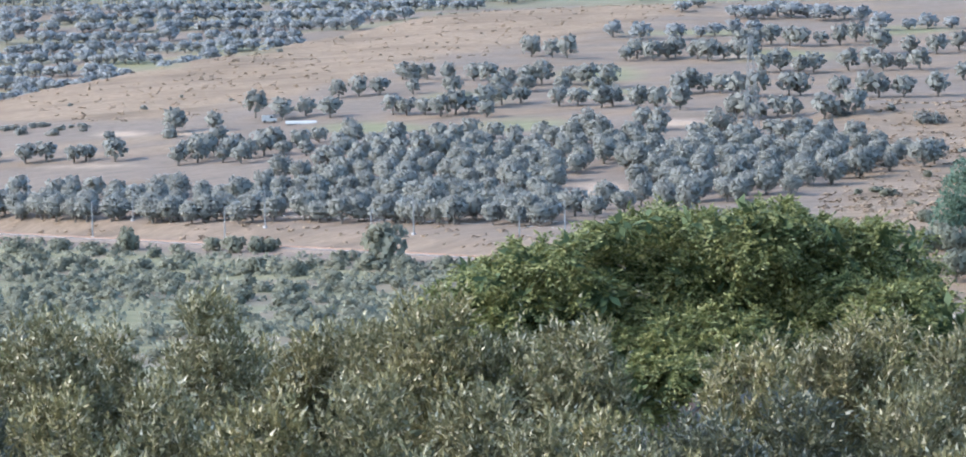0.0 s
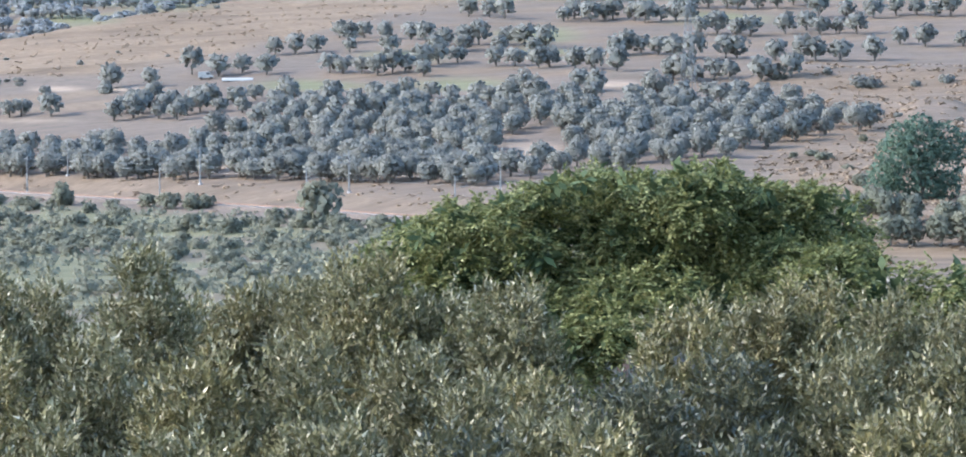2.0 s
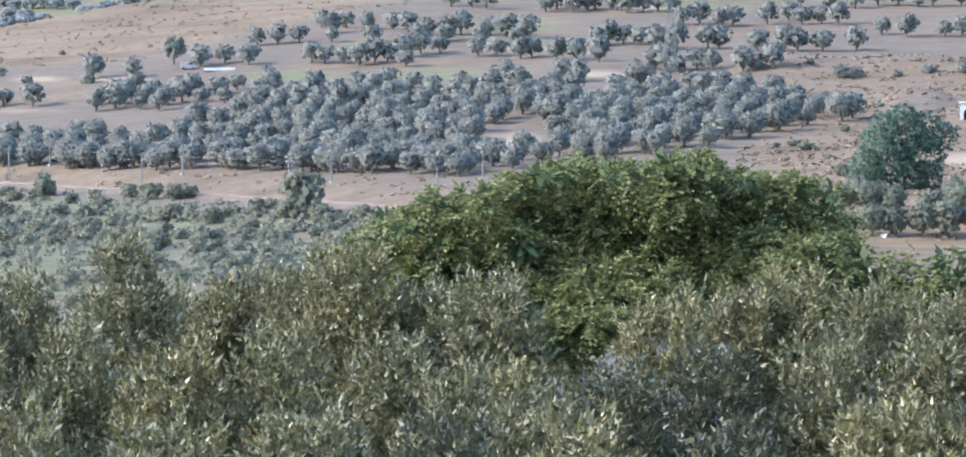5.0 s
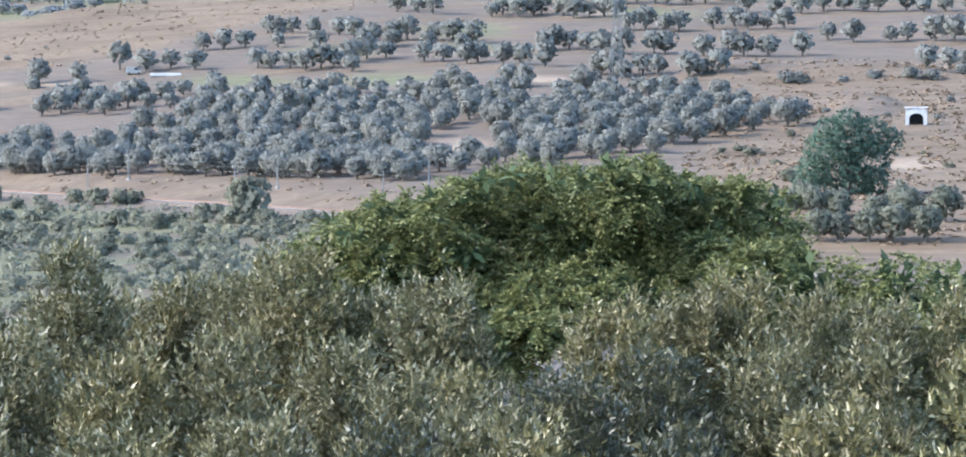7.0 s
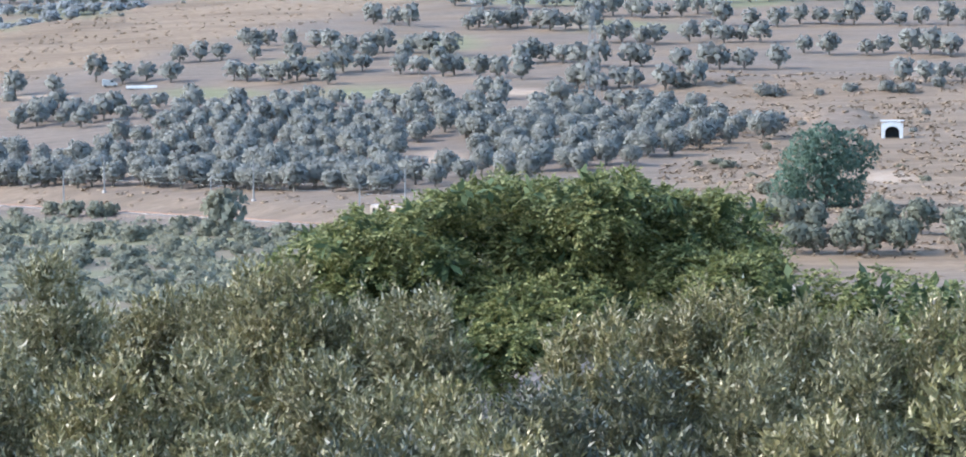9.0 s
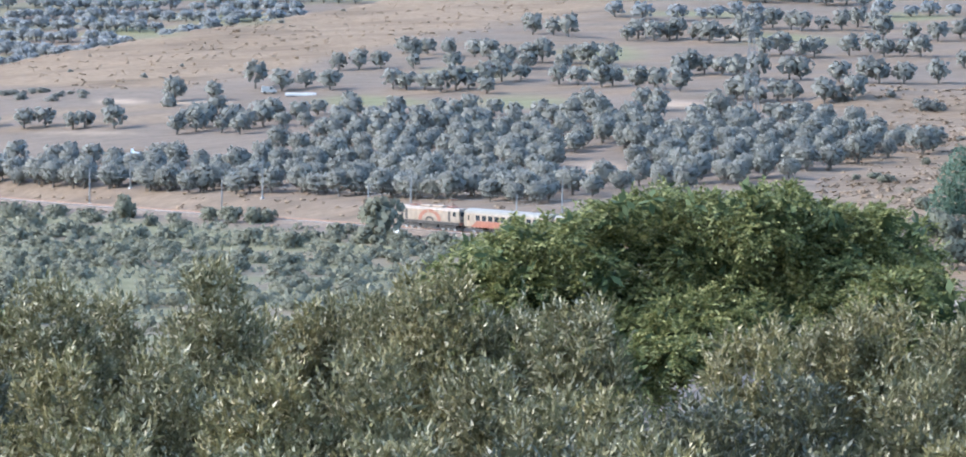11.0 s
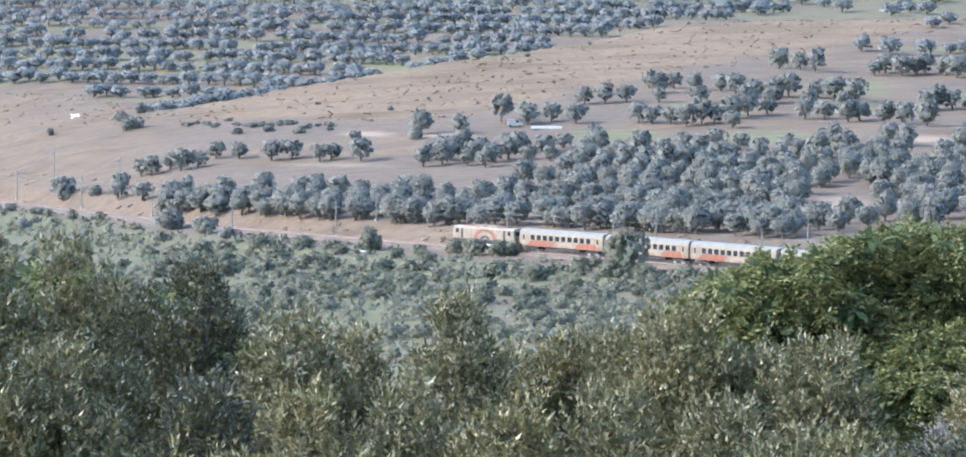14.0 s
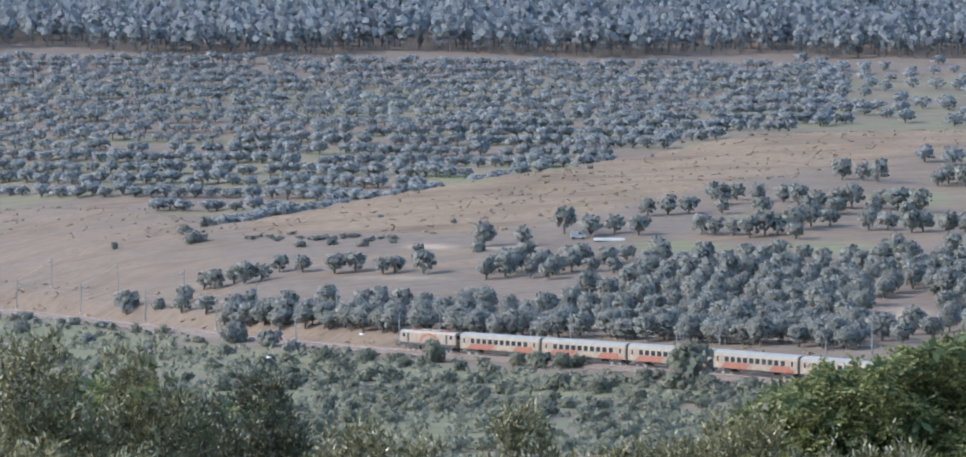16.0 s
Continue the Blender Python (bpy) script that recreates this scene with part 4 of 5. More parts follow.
def build_pinnate_trees():
    rng = np.random.default_rng(5)
    a0, r0 = 1180, 47
    b = bear(a0, r0)
    k = r0 / F
    edge_a = [715, 760, 839, 920, 1000, 1040, 1070, 1105, 1140, 1200, 1260, 1310, 1369, 1420, 1475, 1510, 1540]
    edge_v = [475, 440, 412, 396, 372, 352, 346, 362, 368, 344, 352, 358, 372, 385, 392, 445, 480]
    lobes = []
    for row in range(5):
        a = 730.0 + 14 * (row % 2)
        while a < 1530:
            rad = (19 + 20 * rng.random()) * (1 + 0.16 * row)
            v = float(np.interp(a, edge_a, edge_v)) + rad + row * 44 + 12 * rng.normal() * (row > 0) + 14
            if v < 640:
                x, y, z = (a - a0) * k, -0.38 * row + 0.5 * rng.normal() + 0.5, at_dip(a, r0, v).z - b.z
                lobes.append((x, y, z, rad * k))
                for j in range(4):
                    g = unit(rng)
                    lobes.append((x + g[0] * rad * k, y + g[1] * rad * k, z + abs(g[2]) * rad * k * 0.8, rad * k * (0.3 + 0.2 * rng.random())))
            a += rad * 1.45
    for i in range(34):
        a = 740 + 22 * i + 8 * rng.normal()
        v = float(np.interp(a, edge_a, edge_v)) + 10 - 16 * rng.random() ** 2
        rad = 7 + 6 * rng.random()
        for j in range(2):
            lobes.append(((a - a0) * k, 0.5 * rng.normal(), at_dip(a, r0, v + 13 * j).z - b.z, (rad + 3 * j) * k))
    t = empty("ash_tree", pose(b.x, b.y, b.z, 0, 0, 0), "broad dark green tree with drooping pinnate leaves", "tree", "dark leafy trees")
    part("trunk", quads_trunk(rng, 5.0, 2.2, 0.22, 8), BARK, t)
    c = part("crown", pinnate_crown("crown", rng, lobes, 2700, ASH_LEAF), ASH_LEAF, t)
    part("inner_foliage", dark_core(rng, lobes, 9000), ASH_CORE_SHADE, c, "inner foliage with shade painted into its leaves")
    lobes = scattered_lobes(rng, 1.3, 2.0, 4.6, 12, 0.5)
    trunk, crown, core = quads_trunk(rng, 4.4, 1.0, 0.13, 5), pinnate_crown("crown", rng, lobes, 330, ASH_LEAF), dark_core(rng, lobes, 1800)
    for a, v, r in ((1570, 474, 46), (1645, 470, 46), (1735, 488, 47), (-385, 396, 43), (-246, 402, 43), (-150, 432, 44)):
        b = bear(a, r)
        t = empty("ash_tree", pose(b.x, b.y, b.z, 0, 0, a), "small dark green tree with pinnate leaves between olive trees", "tree", "dark leafy trees")
        t.scale = (fit_height(a, r, v) / 4.7,) * 3
        part("trunk", trunk, BARK, t)
        c = part("crown", crown, ASH_LEAF, t)
        part("inner_foliage", core, ASH_CORE_SHADE, c, "inner foliage with shade painted into its leaves")


def grove_places():
    """Olive positions on the slopes beyond the line, in rows set from pixel positions to fit the camera's view: (point,
    size, distance).
    """
    rng = np.random.default_rng(3)
    out = []

    def rt(a):
        return float(np.interp(a, LINE_A, LINE_R))

    def crest(a):
        dv = float(dip_of(rt(a), 0)) - float(np.interp(a, CREST_A, CREST_V))
        return rt(a) + 0.95 * dv + 0.0008 * dv ** 2

    def row(a0, a1, v0, v1, gap, size=1.0, keep=0.94, wander=2.0, test=None, beyond=-2000):
        a = a0
        while a <= a1:
            aa = a + rng.normal() * 0.13 * gap
            v = v0 + (v1 - v0) * (a - a0) / max(1.0, a1 - a0) + rng.normal() * wander
            if rng.random() < keep and (test is None or test(aa, v)):
                p = spot(aa, v)
                r = math.hypot(p.x, p.y)
                if r > crest(aa) + beyond:
                    out.append((p, size * (0.8 + 0.36 * rng.random()), r))
            a += gap * (0.85 + 0.3 * rng.random())

    def dense(a, v):
        hi = float(np.interp(a, [-120, 0, 200, 260, 300, 620, 920, 940, 1200, 1300, 1450, 1540], [335, 318, 312, 285, 228, 222, 232, 240, 226, 222, 258, 282]))
        lo = float(np.interp(a, [-120, 300, 900, 1000, 1150, 1320, 1400, 1540], [346, 356, 372, 356, 350, 322, 300, 285]))
        pale = abs(a - 972) < 60 and 290 < v < 345 or (405 < a < 500 and 252 < v < 292) or (200 < a < 430 and 268 < v < 308)
        return hi < v < lo and not pale

    for i, v in enumerate(range(226, 376, 12)):
        row(-130 + 15 * (i % 2), 1545, v - 6, v + 6, 33, 1.0, 0.95, 3.0, dense)
    row(-120, 330, 340, 353, 29, 1.05, 0.97, 1.5)
    row(330, 900, 354, 368, 31, 1.1, 0.95, 2.0)
    for line in ((548, 625, 158, 155, 46), (612, 800, 186, 189, 30), (655, 800, 128, 133, 44), (800, 1000, 138, 148, 37), (790, 1105, 172, 182, 35), (862, 955, 97, 99, 40),
                 (995, 1225, 102, 108, 27), (1005, 1085, 64, 66, 46), (1100, 1240, 72, 62, 38), (1190, 1430, 38, 46, 31), (1200, 1430, 86, 82, 32), (1240, 1330, 128, 130, 29), (1380, 1520, 122, 126, 36)):
        row(*line[:4], line[4] * 0.86, 1.15)
    for line in ((1100, 1210, 158, 162, 28), (1240, 1330, 166, 164, 37), (1375, 1560, 168, 172, 34), (1190, 1290, 200, 204, 25), (1340, 1395, 204, 196, 25), (1045, 1110, 213, 219, 38),
                 (1560, 1950, 147, 150, 37), (1720, 1950, 192, 195, 35), (1440, 1950, 100, 98, 39), (1440, 1950, 60, 58, 38), (-45, 222, 251, 252, 43), (288, 385, 206, 205, 70), (418, 545, 188, 190, 48)):
        row(*line[:4], line[4] * 0.9, 1.15)
    for line in ((1490, 1950, 430, 445, 52), (1540, 1950, 470, 480, 50), (-165, -55, 282, 262, 24), (-190, 0, 318, 330, 36), (620, 1000, 150, 158, 60), (-190, 120, 306, 316, 70), (1110, 1190, 22, 20, 40)):
        row(*line)
    # crowns that show over the spur's crest, and the regular rows beyond it
    for i in range(34):
        a = -150 + 19 * i + 4 * rng.normal()
        p = bear(a, crest(a) + 118 + 6 * rng.normal())
        if i < 16 or rng.random() < 0.5:
            out.append((p, 0.95 + 0.3 * rng.random(), math.hypot(p.x, p.y)))
    v, gap = 152.0, 26.0
    while v > -96:
        row(-760, 860, v - 3, v + 5, gap, 1.1, 0.97, 0.6, beyond=25)
        v -= 12.0 + 0.05 * max(0.0, v + 20)
        gap = 21 + 0.03 * v
    v = 22.0
    while v > -92:
        row(800, 1950, v - 3, v + 4, 34, 1.15, 0.78, 3.0, beyond=10)
        v -= 14
    return out


def build_groves():
    rng = np.random.default_rng(8)
    kinds, light = [], []
    for i in range(6):
        lobes = round_lobes(rng, 2.5, 4.2 + 0.5 * rng.random())
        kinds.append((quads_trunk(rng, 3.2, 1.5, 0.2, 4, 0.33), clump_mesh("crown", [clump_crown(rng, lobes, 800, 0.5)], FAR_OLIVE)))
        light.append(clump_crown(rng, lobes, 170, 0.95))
    # Olives nearer than 640 m get the scrub colour, with less haze painted in.
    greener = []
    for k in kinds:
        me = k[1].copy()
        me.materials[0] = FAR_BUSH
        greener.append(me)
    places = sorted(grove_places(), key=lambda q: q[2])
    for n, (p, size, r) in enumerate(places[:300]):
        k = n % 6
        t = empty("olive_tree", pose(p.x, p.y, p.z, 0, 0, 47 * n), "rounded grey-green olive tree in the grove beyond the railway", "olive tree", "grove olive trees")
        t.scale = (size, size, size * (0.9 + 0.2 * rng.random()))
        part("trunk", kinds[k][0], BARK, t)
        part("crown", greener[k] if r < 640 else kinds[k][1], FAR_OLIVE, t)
    clumps, hazed_rows, stems, faces = [], [], [], []
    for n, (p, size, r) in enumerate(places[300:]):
        # Distant crowns are widened and flattened to fit the camera's view.
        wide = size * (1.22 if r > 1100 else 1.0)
        # Past 1060 m the crowns take the leaf colour with haze painted in.
        (hazed_rows if r > 1060 else clumps).append(put(light[n % 6], (wide, wide, size * (0.85 + 0.25 * rng.random()) * (0.82 if r > 1060 else 1.0)), rng.random() * 6.283, p, 2 if r > 1400 else 1))
        k = len(stems)
        for z, w in ((-0.3, 0.24), (1.9, 0.15)):
            stems += [(p.x + w * dx, p.y + w * dy, p.z + z * size) for dx, dy in ((-1, -1), (1, -1), (1, 1), (-1, 1))]
        faces += [(k + j, k + (j + 1) % 4, k + 4 + (j + 1) % 4, k + 4 + j) for j in range(4)]
    grove = empty("olive_grove", pose(0, 0, 0), "rows of grey-green olive trees on the far terraces", "olive grove", kind="stuff")
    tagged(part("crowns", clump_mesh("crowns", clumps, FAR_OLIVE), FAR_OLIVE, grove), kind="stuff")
    tagged(part("young_crowns", clump_mesh("young_crowns", hazed_rows, HAZED_OLIVE), HAZED_OLIVE, grove, "crowns of the far olive rows with haze painted into their colour"), kind="stuff")
    tagged(part("stems", mesh_of("stems", stems, faces, BARK), BARK, grove), kind="stuff")


def build_shrubs():
    rng = np.random.default_rng(21)
    kinds = []
    for i in range(4):
        lobes = [(x, y, z * 0.72, rad) for x, y, z, rad in scattered_lobes(rng, 1.15, 0.2, 2.3, 6, 0.62)]
        kinds.append((quads_trunk(rng, 1.5, 0.8, 0.07, 4, 0.2), clump_mesh("crown", [clump_crown(rng, lobes, 520, 0.32, 0.6)], FAR_BUSH)))

    # Shrubs past 760 m get the grove colour, which has more haze painted in.
    hazed_kinds = []
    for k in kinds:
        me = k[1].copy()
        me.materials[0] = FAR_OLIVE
        hazed_kinds.append((k[0], me))

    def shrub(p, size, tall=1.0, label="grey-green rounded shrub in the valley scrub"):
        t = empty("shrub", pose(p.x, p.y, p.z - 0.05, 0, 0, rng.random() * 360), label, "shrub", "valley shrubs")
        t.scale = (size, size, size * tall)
        k = (hazed_kinds if math.hypot(p.x, p.y) > 760 else kinds)[int(rng.integers(4))]
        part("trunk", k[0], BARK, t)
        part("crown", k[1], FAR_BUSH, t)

    valley = ((624, 432, 3.2, 1.3), (600, 436, 1.6, 1.0), (655, 436, 1.5, 0.9), (203, 396, 1.9, 1.3), (345, 400, 1.6, 0.9), (378, 403, 1.9, 0.9), (412, 405, 1.8, 0.9), (440, 404, 1.4, 1.0), (415, 440, 1.8, 0.9), (480, 445, 1.7, 0.9), (470, 470, 1.3, 0.8), (100, 392, 1.5, 0.8), (-60, 372, 2.2, 0.9), (-120, 366, 2.4, 1.0), (-20, 380, 1.6, 0.9), (540, 452, 1.5, 0.8), (300, 415, 1.4, 0.8), (250, 410, 1.3, 0.8), (160, 402, 1.4, 0.7), (720, 430, 1.1, 0.8))
    spur_side = ((-290, 318, 2.4, 1.25), (-238, 316, 1.3, 1.1), (-180, 205, 2.1, 0.9), (-195, 190, 1.6, 0.9), (-165, 178, 1.5, 1.0), (-310, 215, 0.9, 1.2), (240, 168, 0.8, 0.8), (120, 160, 0.6, 0.8), (300, 150, 0.5, 0.8), (380, 158, 0.6, 0.7), (460, 80, 0.7, 0.8), (560, 60, 0.5, 0.8), (610, 38, 0.6, 0.8), (720, 24, 0.6, 0.8), (180, 215, 1.3, 0.8), (280, 216, 1.8, 1.0), (90, 208, 1.2, 0.7), (40, 206, 1.4, 0.7), (-10, 210, 1.3, 0.7))
    east_slope = ((1440, 330, 1.6, 0.5), (1420, 322, 1.2, 0.5), (1392, 326, 0.7, 0.9), (1540, 310, 1.1, 0.8), (1505, 300, 0.8, 1.0), (1498, 214, 1.4, 1.1), (1520, 216, 1.3, 1.1), (1640, 205, 1.4, 0.7), (1700, 208, 1.8, 0.8), (1730, 210, 1.6, 0.8), (1780, 200, 1.6, 0.8), (1500, 372, 1.3, 0.9), (1525, 418, 2.0, 1.2), (1575, 432, 2.0, 1.1), (1680, 418, 2.2, 1.1), (1850, 330, 1.4, 1.0), (1370, 200, 1.2, 0.7), (1445, 196, 1.0, 0.8), (1760, 245, 0.9, 0.8), (1740, 272, 0.8, 0.7))
    east_bank = ((1640, 330, 0.7, 0.7), (1720, 330, 0.6, 0.6), (1760, 352, 0.8, 0.7), (1480, 345, 0.8, 0.7), (1460, 395, 0.9, 0.8), (1560, 262, 0.8, 0.7), (1590, 212, 1.0, 0.7), (1470, 250, 0.7, 0.8), (1660, 268, 0.7, 0.7))
    for a, v, size, tall in valley + spur_side + east_slope + east_bank:
        shrub(spot(a, v), size, tall)
    # the hedge under the spur
    for i in range(26):
        a = -97 + 10 * i + 4 * rng.normal()
        shrub(spot(a, 196 + 3 * rng.normal()), 0.7 + 0.5 * rng.random(), 0.6)
    n = 0
    while n < 160:
        a = rng.uniform(-700, 760)
        far = float(np.interp(a, LINE_A, LINE_R)) - 19
        r = far - (far - 505) * rng.random() ** 1.3
        p = bear(a, r)
        if mottle(p.x, p.y, 16) < 0.42:
            continue
        shrub(p, 0.9 + 1.1 * rng.random() ** 1.5, 0.6 + 0.35 * rng.random())
        n += 1
    # low scrub and dry tussocks between the shrubs
    clumps = []
    bushes = [clump_crown(rng, [(x, y, z * 0.7, q) for x, y, z, q in scattered_lobes(rng, 1.1, 0.2, 2.2, 6, 0.62)], 110, 0.5) for i in range(4)]
    for i in range(1100):
        a = rng.uniform(-720, 800)
        far = float(np.interp(a, LINE_A, LINE_R)) - 15
        p = bear(a, far - (far - 470) * rng.random())
        if mottle(p.x, p.y, 16) > 0.42:
            clumps.append(put(bushes[i % 4], (0.6 + 0.9 * rng.random()) * np.array((1, 1, 0.8)), 6.28 * rng.random(), p))
    for i in range(500):
        p = bear(rng.uniform(-760, 1900), rng.uniform(70, 470))
        clumps.append(put(bushes[i % 4], 0.6 + 0.6 * rng.random(), 6.28 * rng.random(), p))
    tuft = [clump_crown(rng, [(0, 0, 0.25, 0.5), (0.5, 0.2, 0.15, 0.4)], 16, 0.48) for i in range(4)]
    while len(clumps) < 3900:
        a = rng.uniform(-720, 800)
        r = rng.uniform(490, float(np.interp(a, LINE_A, LINE_R)) - 9)
        p = bear(a, r)
        if mottle(p.x, p.y, 9) > 0.35:
            clumps.append(put(tuft[len(clumps) % 4], 0.6 + 1.0 * rng.random(), 6.28 * rng.random(), p))
    tagged(new("scrub", clump_mesh("scrub", clumps, FAR_BUSH)), "low green scrub on the valley floor before the railway", "scrub", kind="stuff")
    straw = material("straw", [(0.22, 0.155, 0.10), (0.28, 0.21, 0.14), (0.34, 0.26, 0.18)], rough=0.9, spread="leaf", spec=0.1)
    clumps = []
    while len(clumps) < 2600:
        a = rng.uniform(-650, 1900)
        r = rng.uniform(530, 1180)
        rt = float(np.interp(a, LINE_A, LINE_R))
        p = bear(a, r)
        v = float(dip_of(r, p.z))
        spur = r > rt + 20 and v < float(np.interp(a, [-150, 300, 500, 700, 900, 1100, 1230], [200, 188, 150, 106, 74, 36, 12]))
        if abs(r - rt - 16) < 30 or spur or (a > 1340 and v > 178):
            if abs(r - rt) > 8:
                clumps.append(put(tuft[len(clumps) % 4], np.array((1.2, 1.2, 0.5)) * (0.5 + 0.6 * rng.random()), 6.28 * rng.random(), p))
    while len(clumps) < 4000:
        a, r = rng.uniform(1330, 1950), rng.uniform(560, 900)
        p = bear(a, r)
        if mottle(p.x, p.y, 7) > 0.4:
            clumps.append(put(tuft[len(clumps) % 4], np.array((1.3, 1.3, 0.55)) * (0.5 + 0.7 * rng.random()), 6.28 * rng.random(), p))
    tagged(new("dry_grass", clump_mesh("dry_grass", clumps, straw)), "tufts of dry yellow grass on the slopes", "grass", kind="stuff")


def build_broadleaf():
    rng = np.random.default_rng(31)
    p = spot(1600, 392)
    t = empty("broadleaf_tree", pose(p.x, p.y, p.z, 0, 0, 0), "large rounded green broadleaf tree on the dry slope", "tree")
    u = (p - EYE).length / F
    lobes = []
    for a, z, rad in ((1600, 85, 38), (1560, 70, 34), (1640, 92, 32), (1665, 84, 24), (1580, 45, 40), (1630, 50, 40), (1545, 38, 28), (1532, 18, 24), (1555, 12, 26), (1640, 20, 24), (1600, 112, 26), (1610, 20, 32), (1570, 98, 26)):
        for j in (-1, 1):
            lobes.append(((a - 1603) * u, j * 1.8 + rng.normal() * 0.4, z * u, rad * u))
    part("trunk", quads_trunk(rng, 8.0, 3.4, 0.4, 6, 0.2), BARK, t)
    part("crown", clump_mesh("crown", [clump_crown(rng, lobes, 8000, 0.5, 0.35)], FAR_GREEN), FAR_GREEN, t)
    # two taller dark trees among the olives
    lobes = scattered_lobes(rng, 2.6, 1.2, 6.4, 11, 1.25)
    crown, trunk = clump_mesh("crown", [clump_crown(rng, lobes, 1200, 0.5)], FAR_OLIVE), quads_trunk(rng, 5.4, 2.0, 0.25, 5)
    for a, v, s in ((950, 240, 1.25), (970, 243, 1.1), (930, 242, 1.0), (1172, 232, 1.05), (1195, 200, 0.8), (700, 355, 1.0), (672, 136, 0.9)):
        p = spot(a, v)
        t = empty("holm_oak", pose(p.x, p.y, p.z, 0, 0, a), "tall dense dark green tree above the olive grove", "tree", "taller grove trees")
        t.scale = (s, s, s)
        part("trunk", trunk, BARK, t)
        part("crown", crown, FAR_OLIVE, t)


def build_forest():
    rng = np.random.default_rng(41)
    kinds = []
    for i in range(4):
        lobes = [(0, 0, 6 + 2.6 * j, 3.0 - 0.55 * j) for j in range(4)] + [(1.5 * rng.normal(), 1.5 * rng.normal(), 7 + 2 * rng.random(), 1.6) for j in range(3)]
        kinds.append(clump_crown(rng, lobes, 40, 2.6))
    clumps, stems, faces = [], [], []
    for r in np.arange(1665, 2160, 9.0):
        a = -800.0
        while a < 2000:
            aa = a + rng.normal() * 6
            edge = 1665 + 25 * math.sin(aa / 90)
            if r > edge:
                p = bear(aa, r + rng.normal() * 3)
                clumps.append(put(kinds[int(rng.integers(4))], 0.75 + 0.5 * rng.random(), 6.28 * rng.random(), p))
                if r < 1720:
                    k = len(stems)
                    for z, w in ((-0.3, 0.3), (6.0, 0.2)):
                        stems += [(p.x + w * dx, p.y + w * dy, p.z + z) for dx, dy in ((-1, -1), (1, -1), (1, 1), (-1, 1))]
                    faces += [(k + j, k + (j + 1) % 4, k + 4 + (j + 1) % 4, k + 4 + j) for j in range(4)]
            a += 8.5 / r * F
    w = empty("far_wood", pose(0, 0, 0), "dense wood on the far hill with blue-grey haze painted into its leaves", "wood", kind="stuff")
    tagged(part("crowns", clump_mesh("crowns", clumps, FOREST_HAZED), FOREST_HAZED, w), kind="stuff")
    tagged(part("stems", mesh_of("stems", stems, faces, BARK), BARK, w), kind="stuff")


build_ground()
build_line()
build_masts()
build_shelter()
build_pylon()
build_van()
LOCO = build_locomotive()
COACHES = [build_coach()]
for i in range(5):
    COACHES.append(copy_thing(COACHES[0], pose(0, 0, 0)))
EGRET, EGRET_WINGS = build_bird("egret", "white egret flying over the valley with spread wings", FEATHER, 0.6, 20)
DISTANT, DISTANT_WINGS = build_bird("egret", "distant white egret flying low before the railway", FEATHER, 0.6, 20)
DISTANT_B, DISTANT_B_WINGS = build_bird("egret", "distant white egret flying low over the scrub", FEATHER, 0.95, 20)
CROW, CROW_WINGS = build_bird("crow", "dark bird flying over the valley with beating wings", DARK_FEATHER, 0.85, 15)
build_near_trees()
build_pinnate_trees()
build_groves()
build_shrubs()
build_broadleaf()
build_forest()


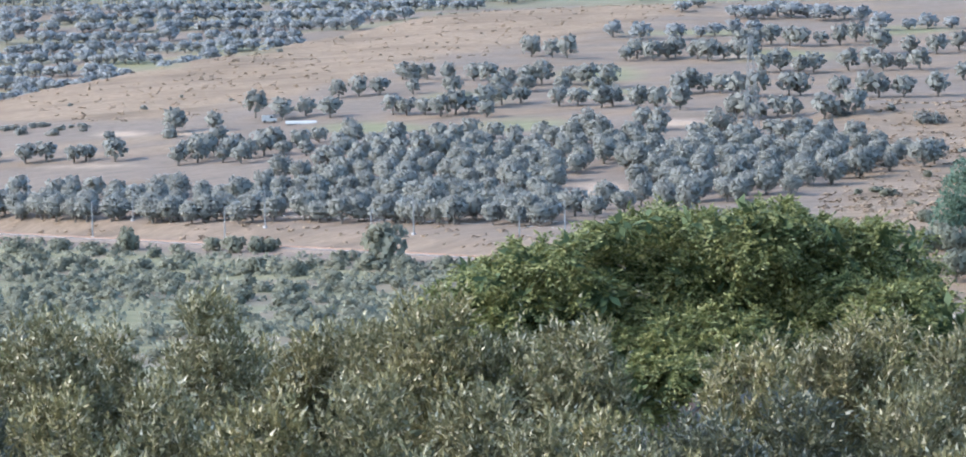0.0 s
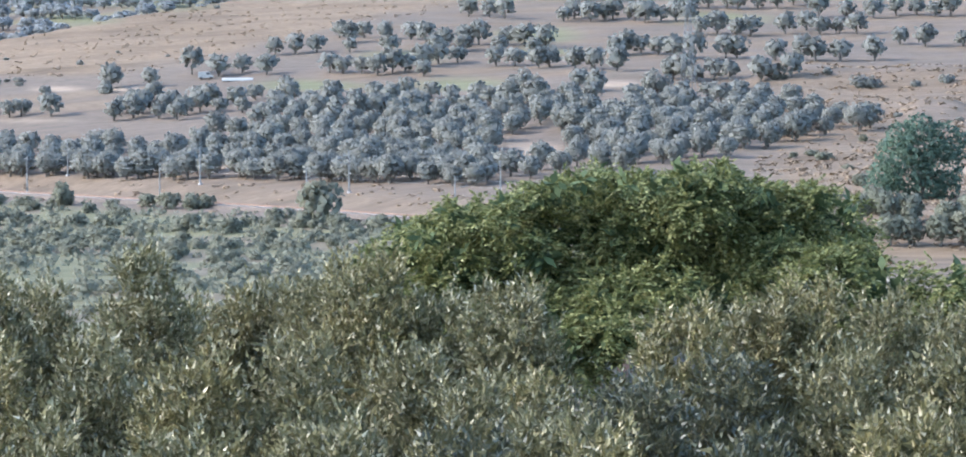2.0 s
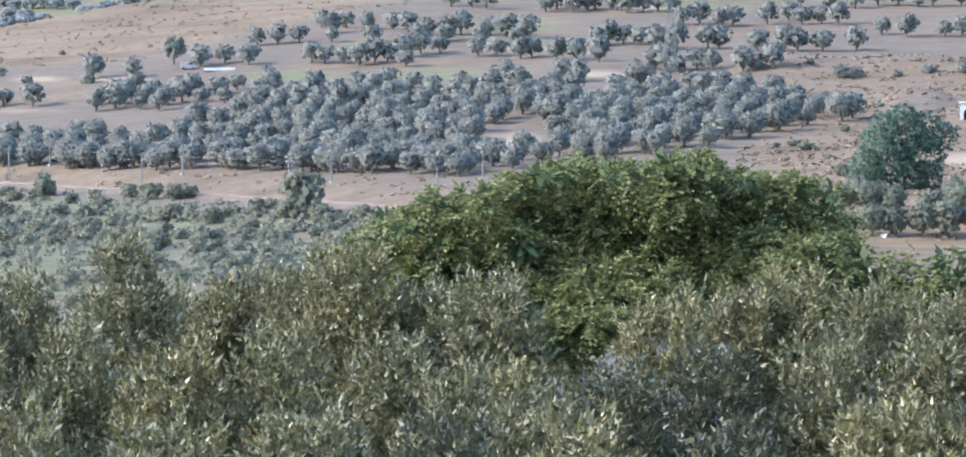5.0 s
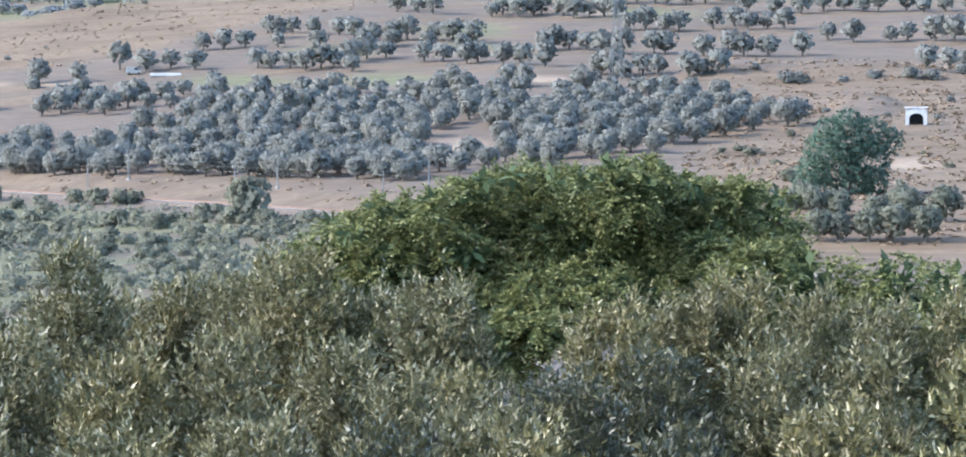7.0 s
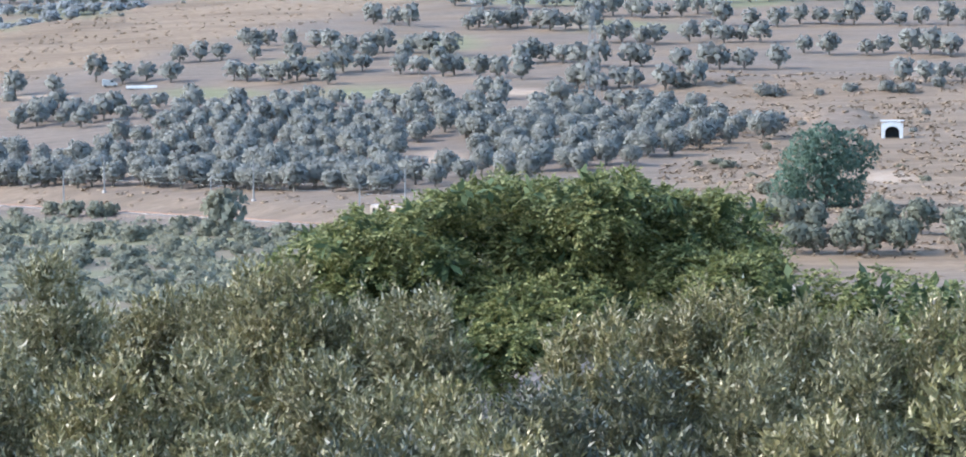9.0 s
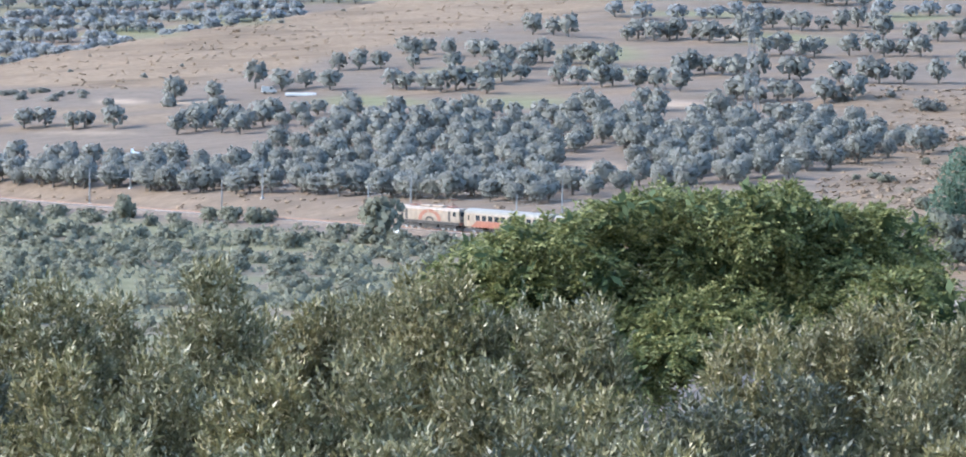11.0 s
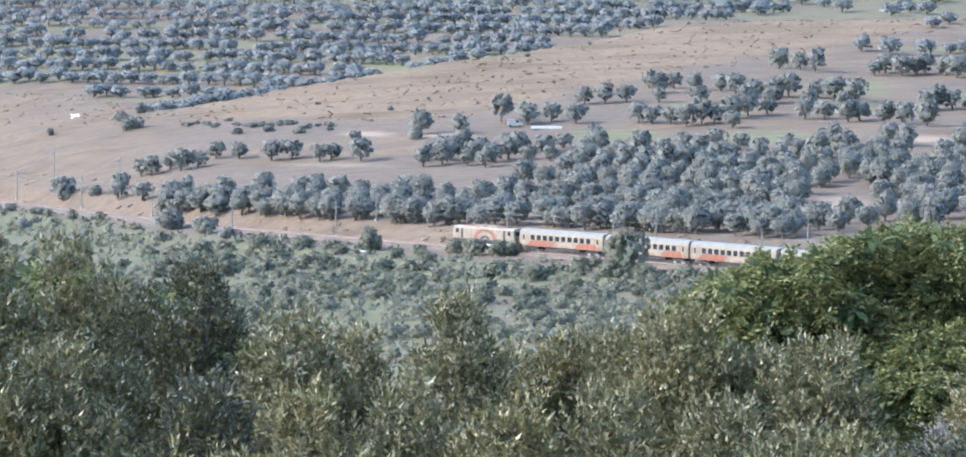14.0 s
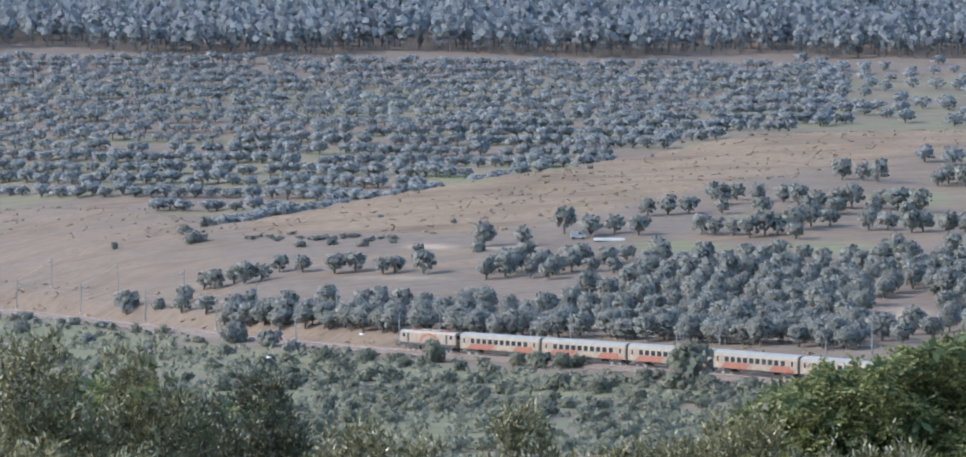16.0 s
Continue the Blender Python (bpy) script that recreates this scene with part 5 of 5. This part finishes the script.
def motions():
    # the train: its first coach's front passes s = 0 at 14.5 s
    speed = 19.5
    times = [0.5 * i for i in range(33)]

    def ride(thing, offset):
        rows = []
        for t in times:
            s = (t - 14.5) * speed + offset - 1.7
            x, y, h = on_line(s)
            rows.append((t, pose(x, y, RAIL, 0, 0, h)))
        walk(thing, rows)
    ride(LOCO, 10.6)
    for i, c in enumerate(COACHES):
        ride(c, -13.2 - 26.4 * i)

    def fly(bird, wings, rows, beat, lift, flap, turn=0, bank=0, off=1.0):
        """rows: seconds, bearing, distance, dip; the bird faces the way it goes."""
        pts = [(t, at_dip(a, r * off, v)) for t, a, r, v in rows]
        keys = []
        for i, (t, p) in enumerate(pts):
            d = pts[min(i + 1, len(pts) - 1)][1] - pts[max(i - 1, 0)][1]
            keys.append((t, pose(*p, bank, 0, math.degrees(math.atan2(d.y, d.x)) + turn)))
        walk(bird, keys)
        for s, w in zip((-1, 1), wings):
            n = int(16 / beat)
            walk(w, [(round(i * beat, 2), pose(0, 0, 0.03, s * (lift + flap * (1 if i % 2 else -1)))) for i in range(n + 1)])

    fly(EGRET, EGRET_WINGS, [(0, -1500, 215, 330), (8, -320, 190, 300), (10.3, 92, 172, 288), (10.5, 122, 171, 288), (10.7, 178, 170, 288), (11.0, 221, 168, 290), (11.5, 212, 166, 298), (12.0, 160, 166, 295), (12.5, 92, 166, 273), (13.0, -36, 166, 246),
                             (13.5, -162, 166, 212), (14.0, -273, 166, 182), (14.5, -385, 166, 162), (15.2, -540, 168, 138), (16, -760, 170, 110)], 0.2, 6, 20, -55, -28, 1.4)
    fly(DISTANT, DISTANT_WINGS, [(0, 2600, 330, 520), (10, 1050, 400, 470), (12.5, 644, 420, 442), (13.5, 484, 420, 400), (14.0, 400, 420, 385), (14.5, 325, 420, 372), (16, 90, 430, 350)], 0.2, 8, 22)
    fly(DISTANT_B, DISTANT_B_WINGS, [(0, 2350, 330, 500), (10, 800, 400, 430), (12.5, 405, 420, 401), (13.5, 246, 420, 400), (15, 100, 420, 392), (16, -60, 430, 388)], 0.2, 8, 22)
    fly(CROW, CROW_WINGS, [(0, 4600, 174, 900), (8.2, 2750, 196, 640), (9.5, 1770, 207, 400), (10.3, 1264, 216, 285), (10.5, 1142, 218, 249), (10.7, 1016, 221, 216), (10.9, 877, 227, 169), (11.0, 800, 230, 145), (11.1, 735, 232, 112), (11.3, 600, 235, 50), (12, 150, 252, -180), (16, -1600, 336, -600)], 0.1, 5, 30)


motions()
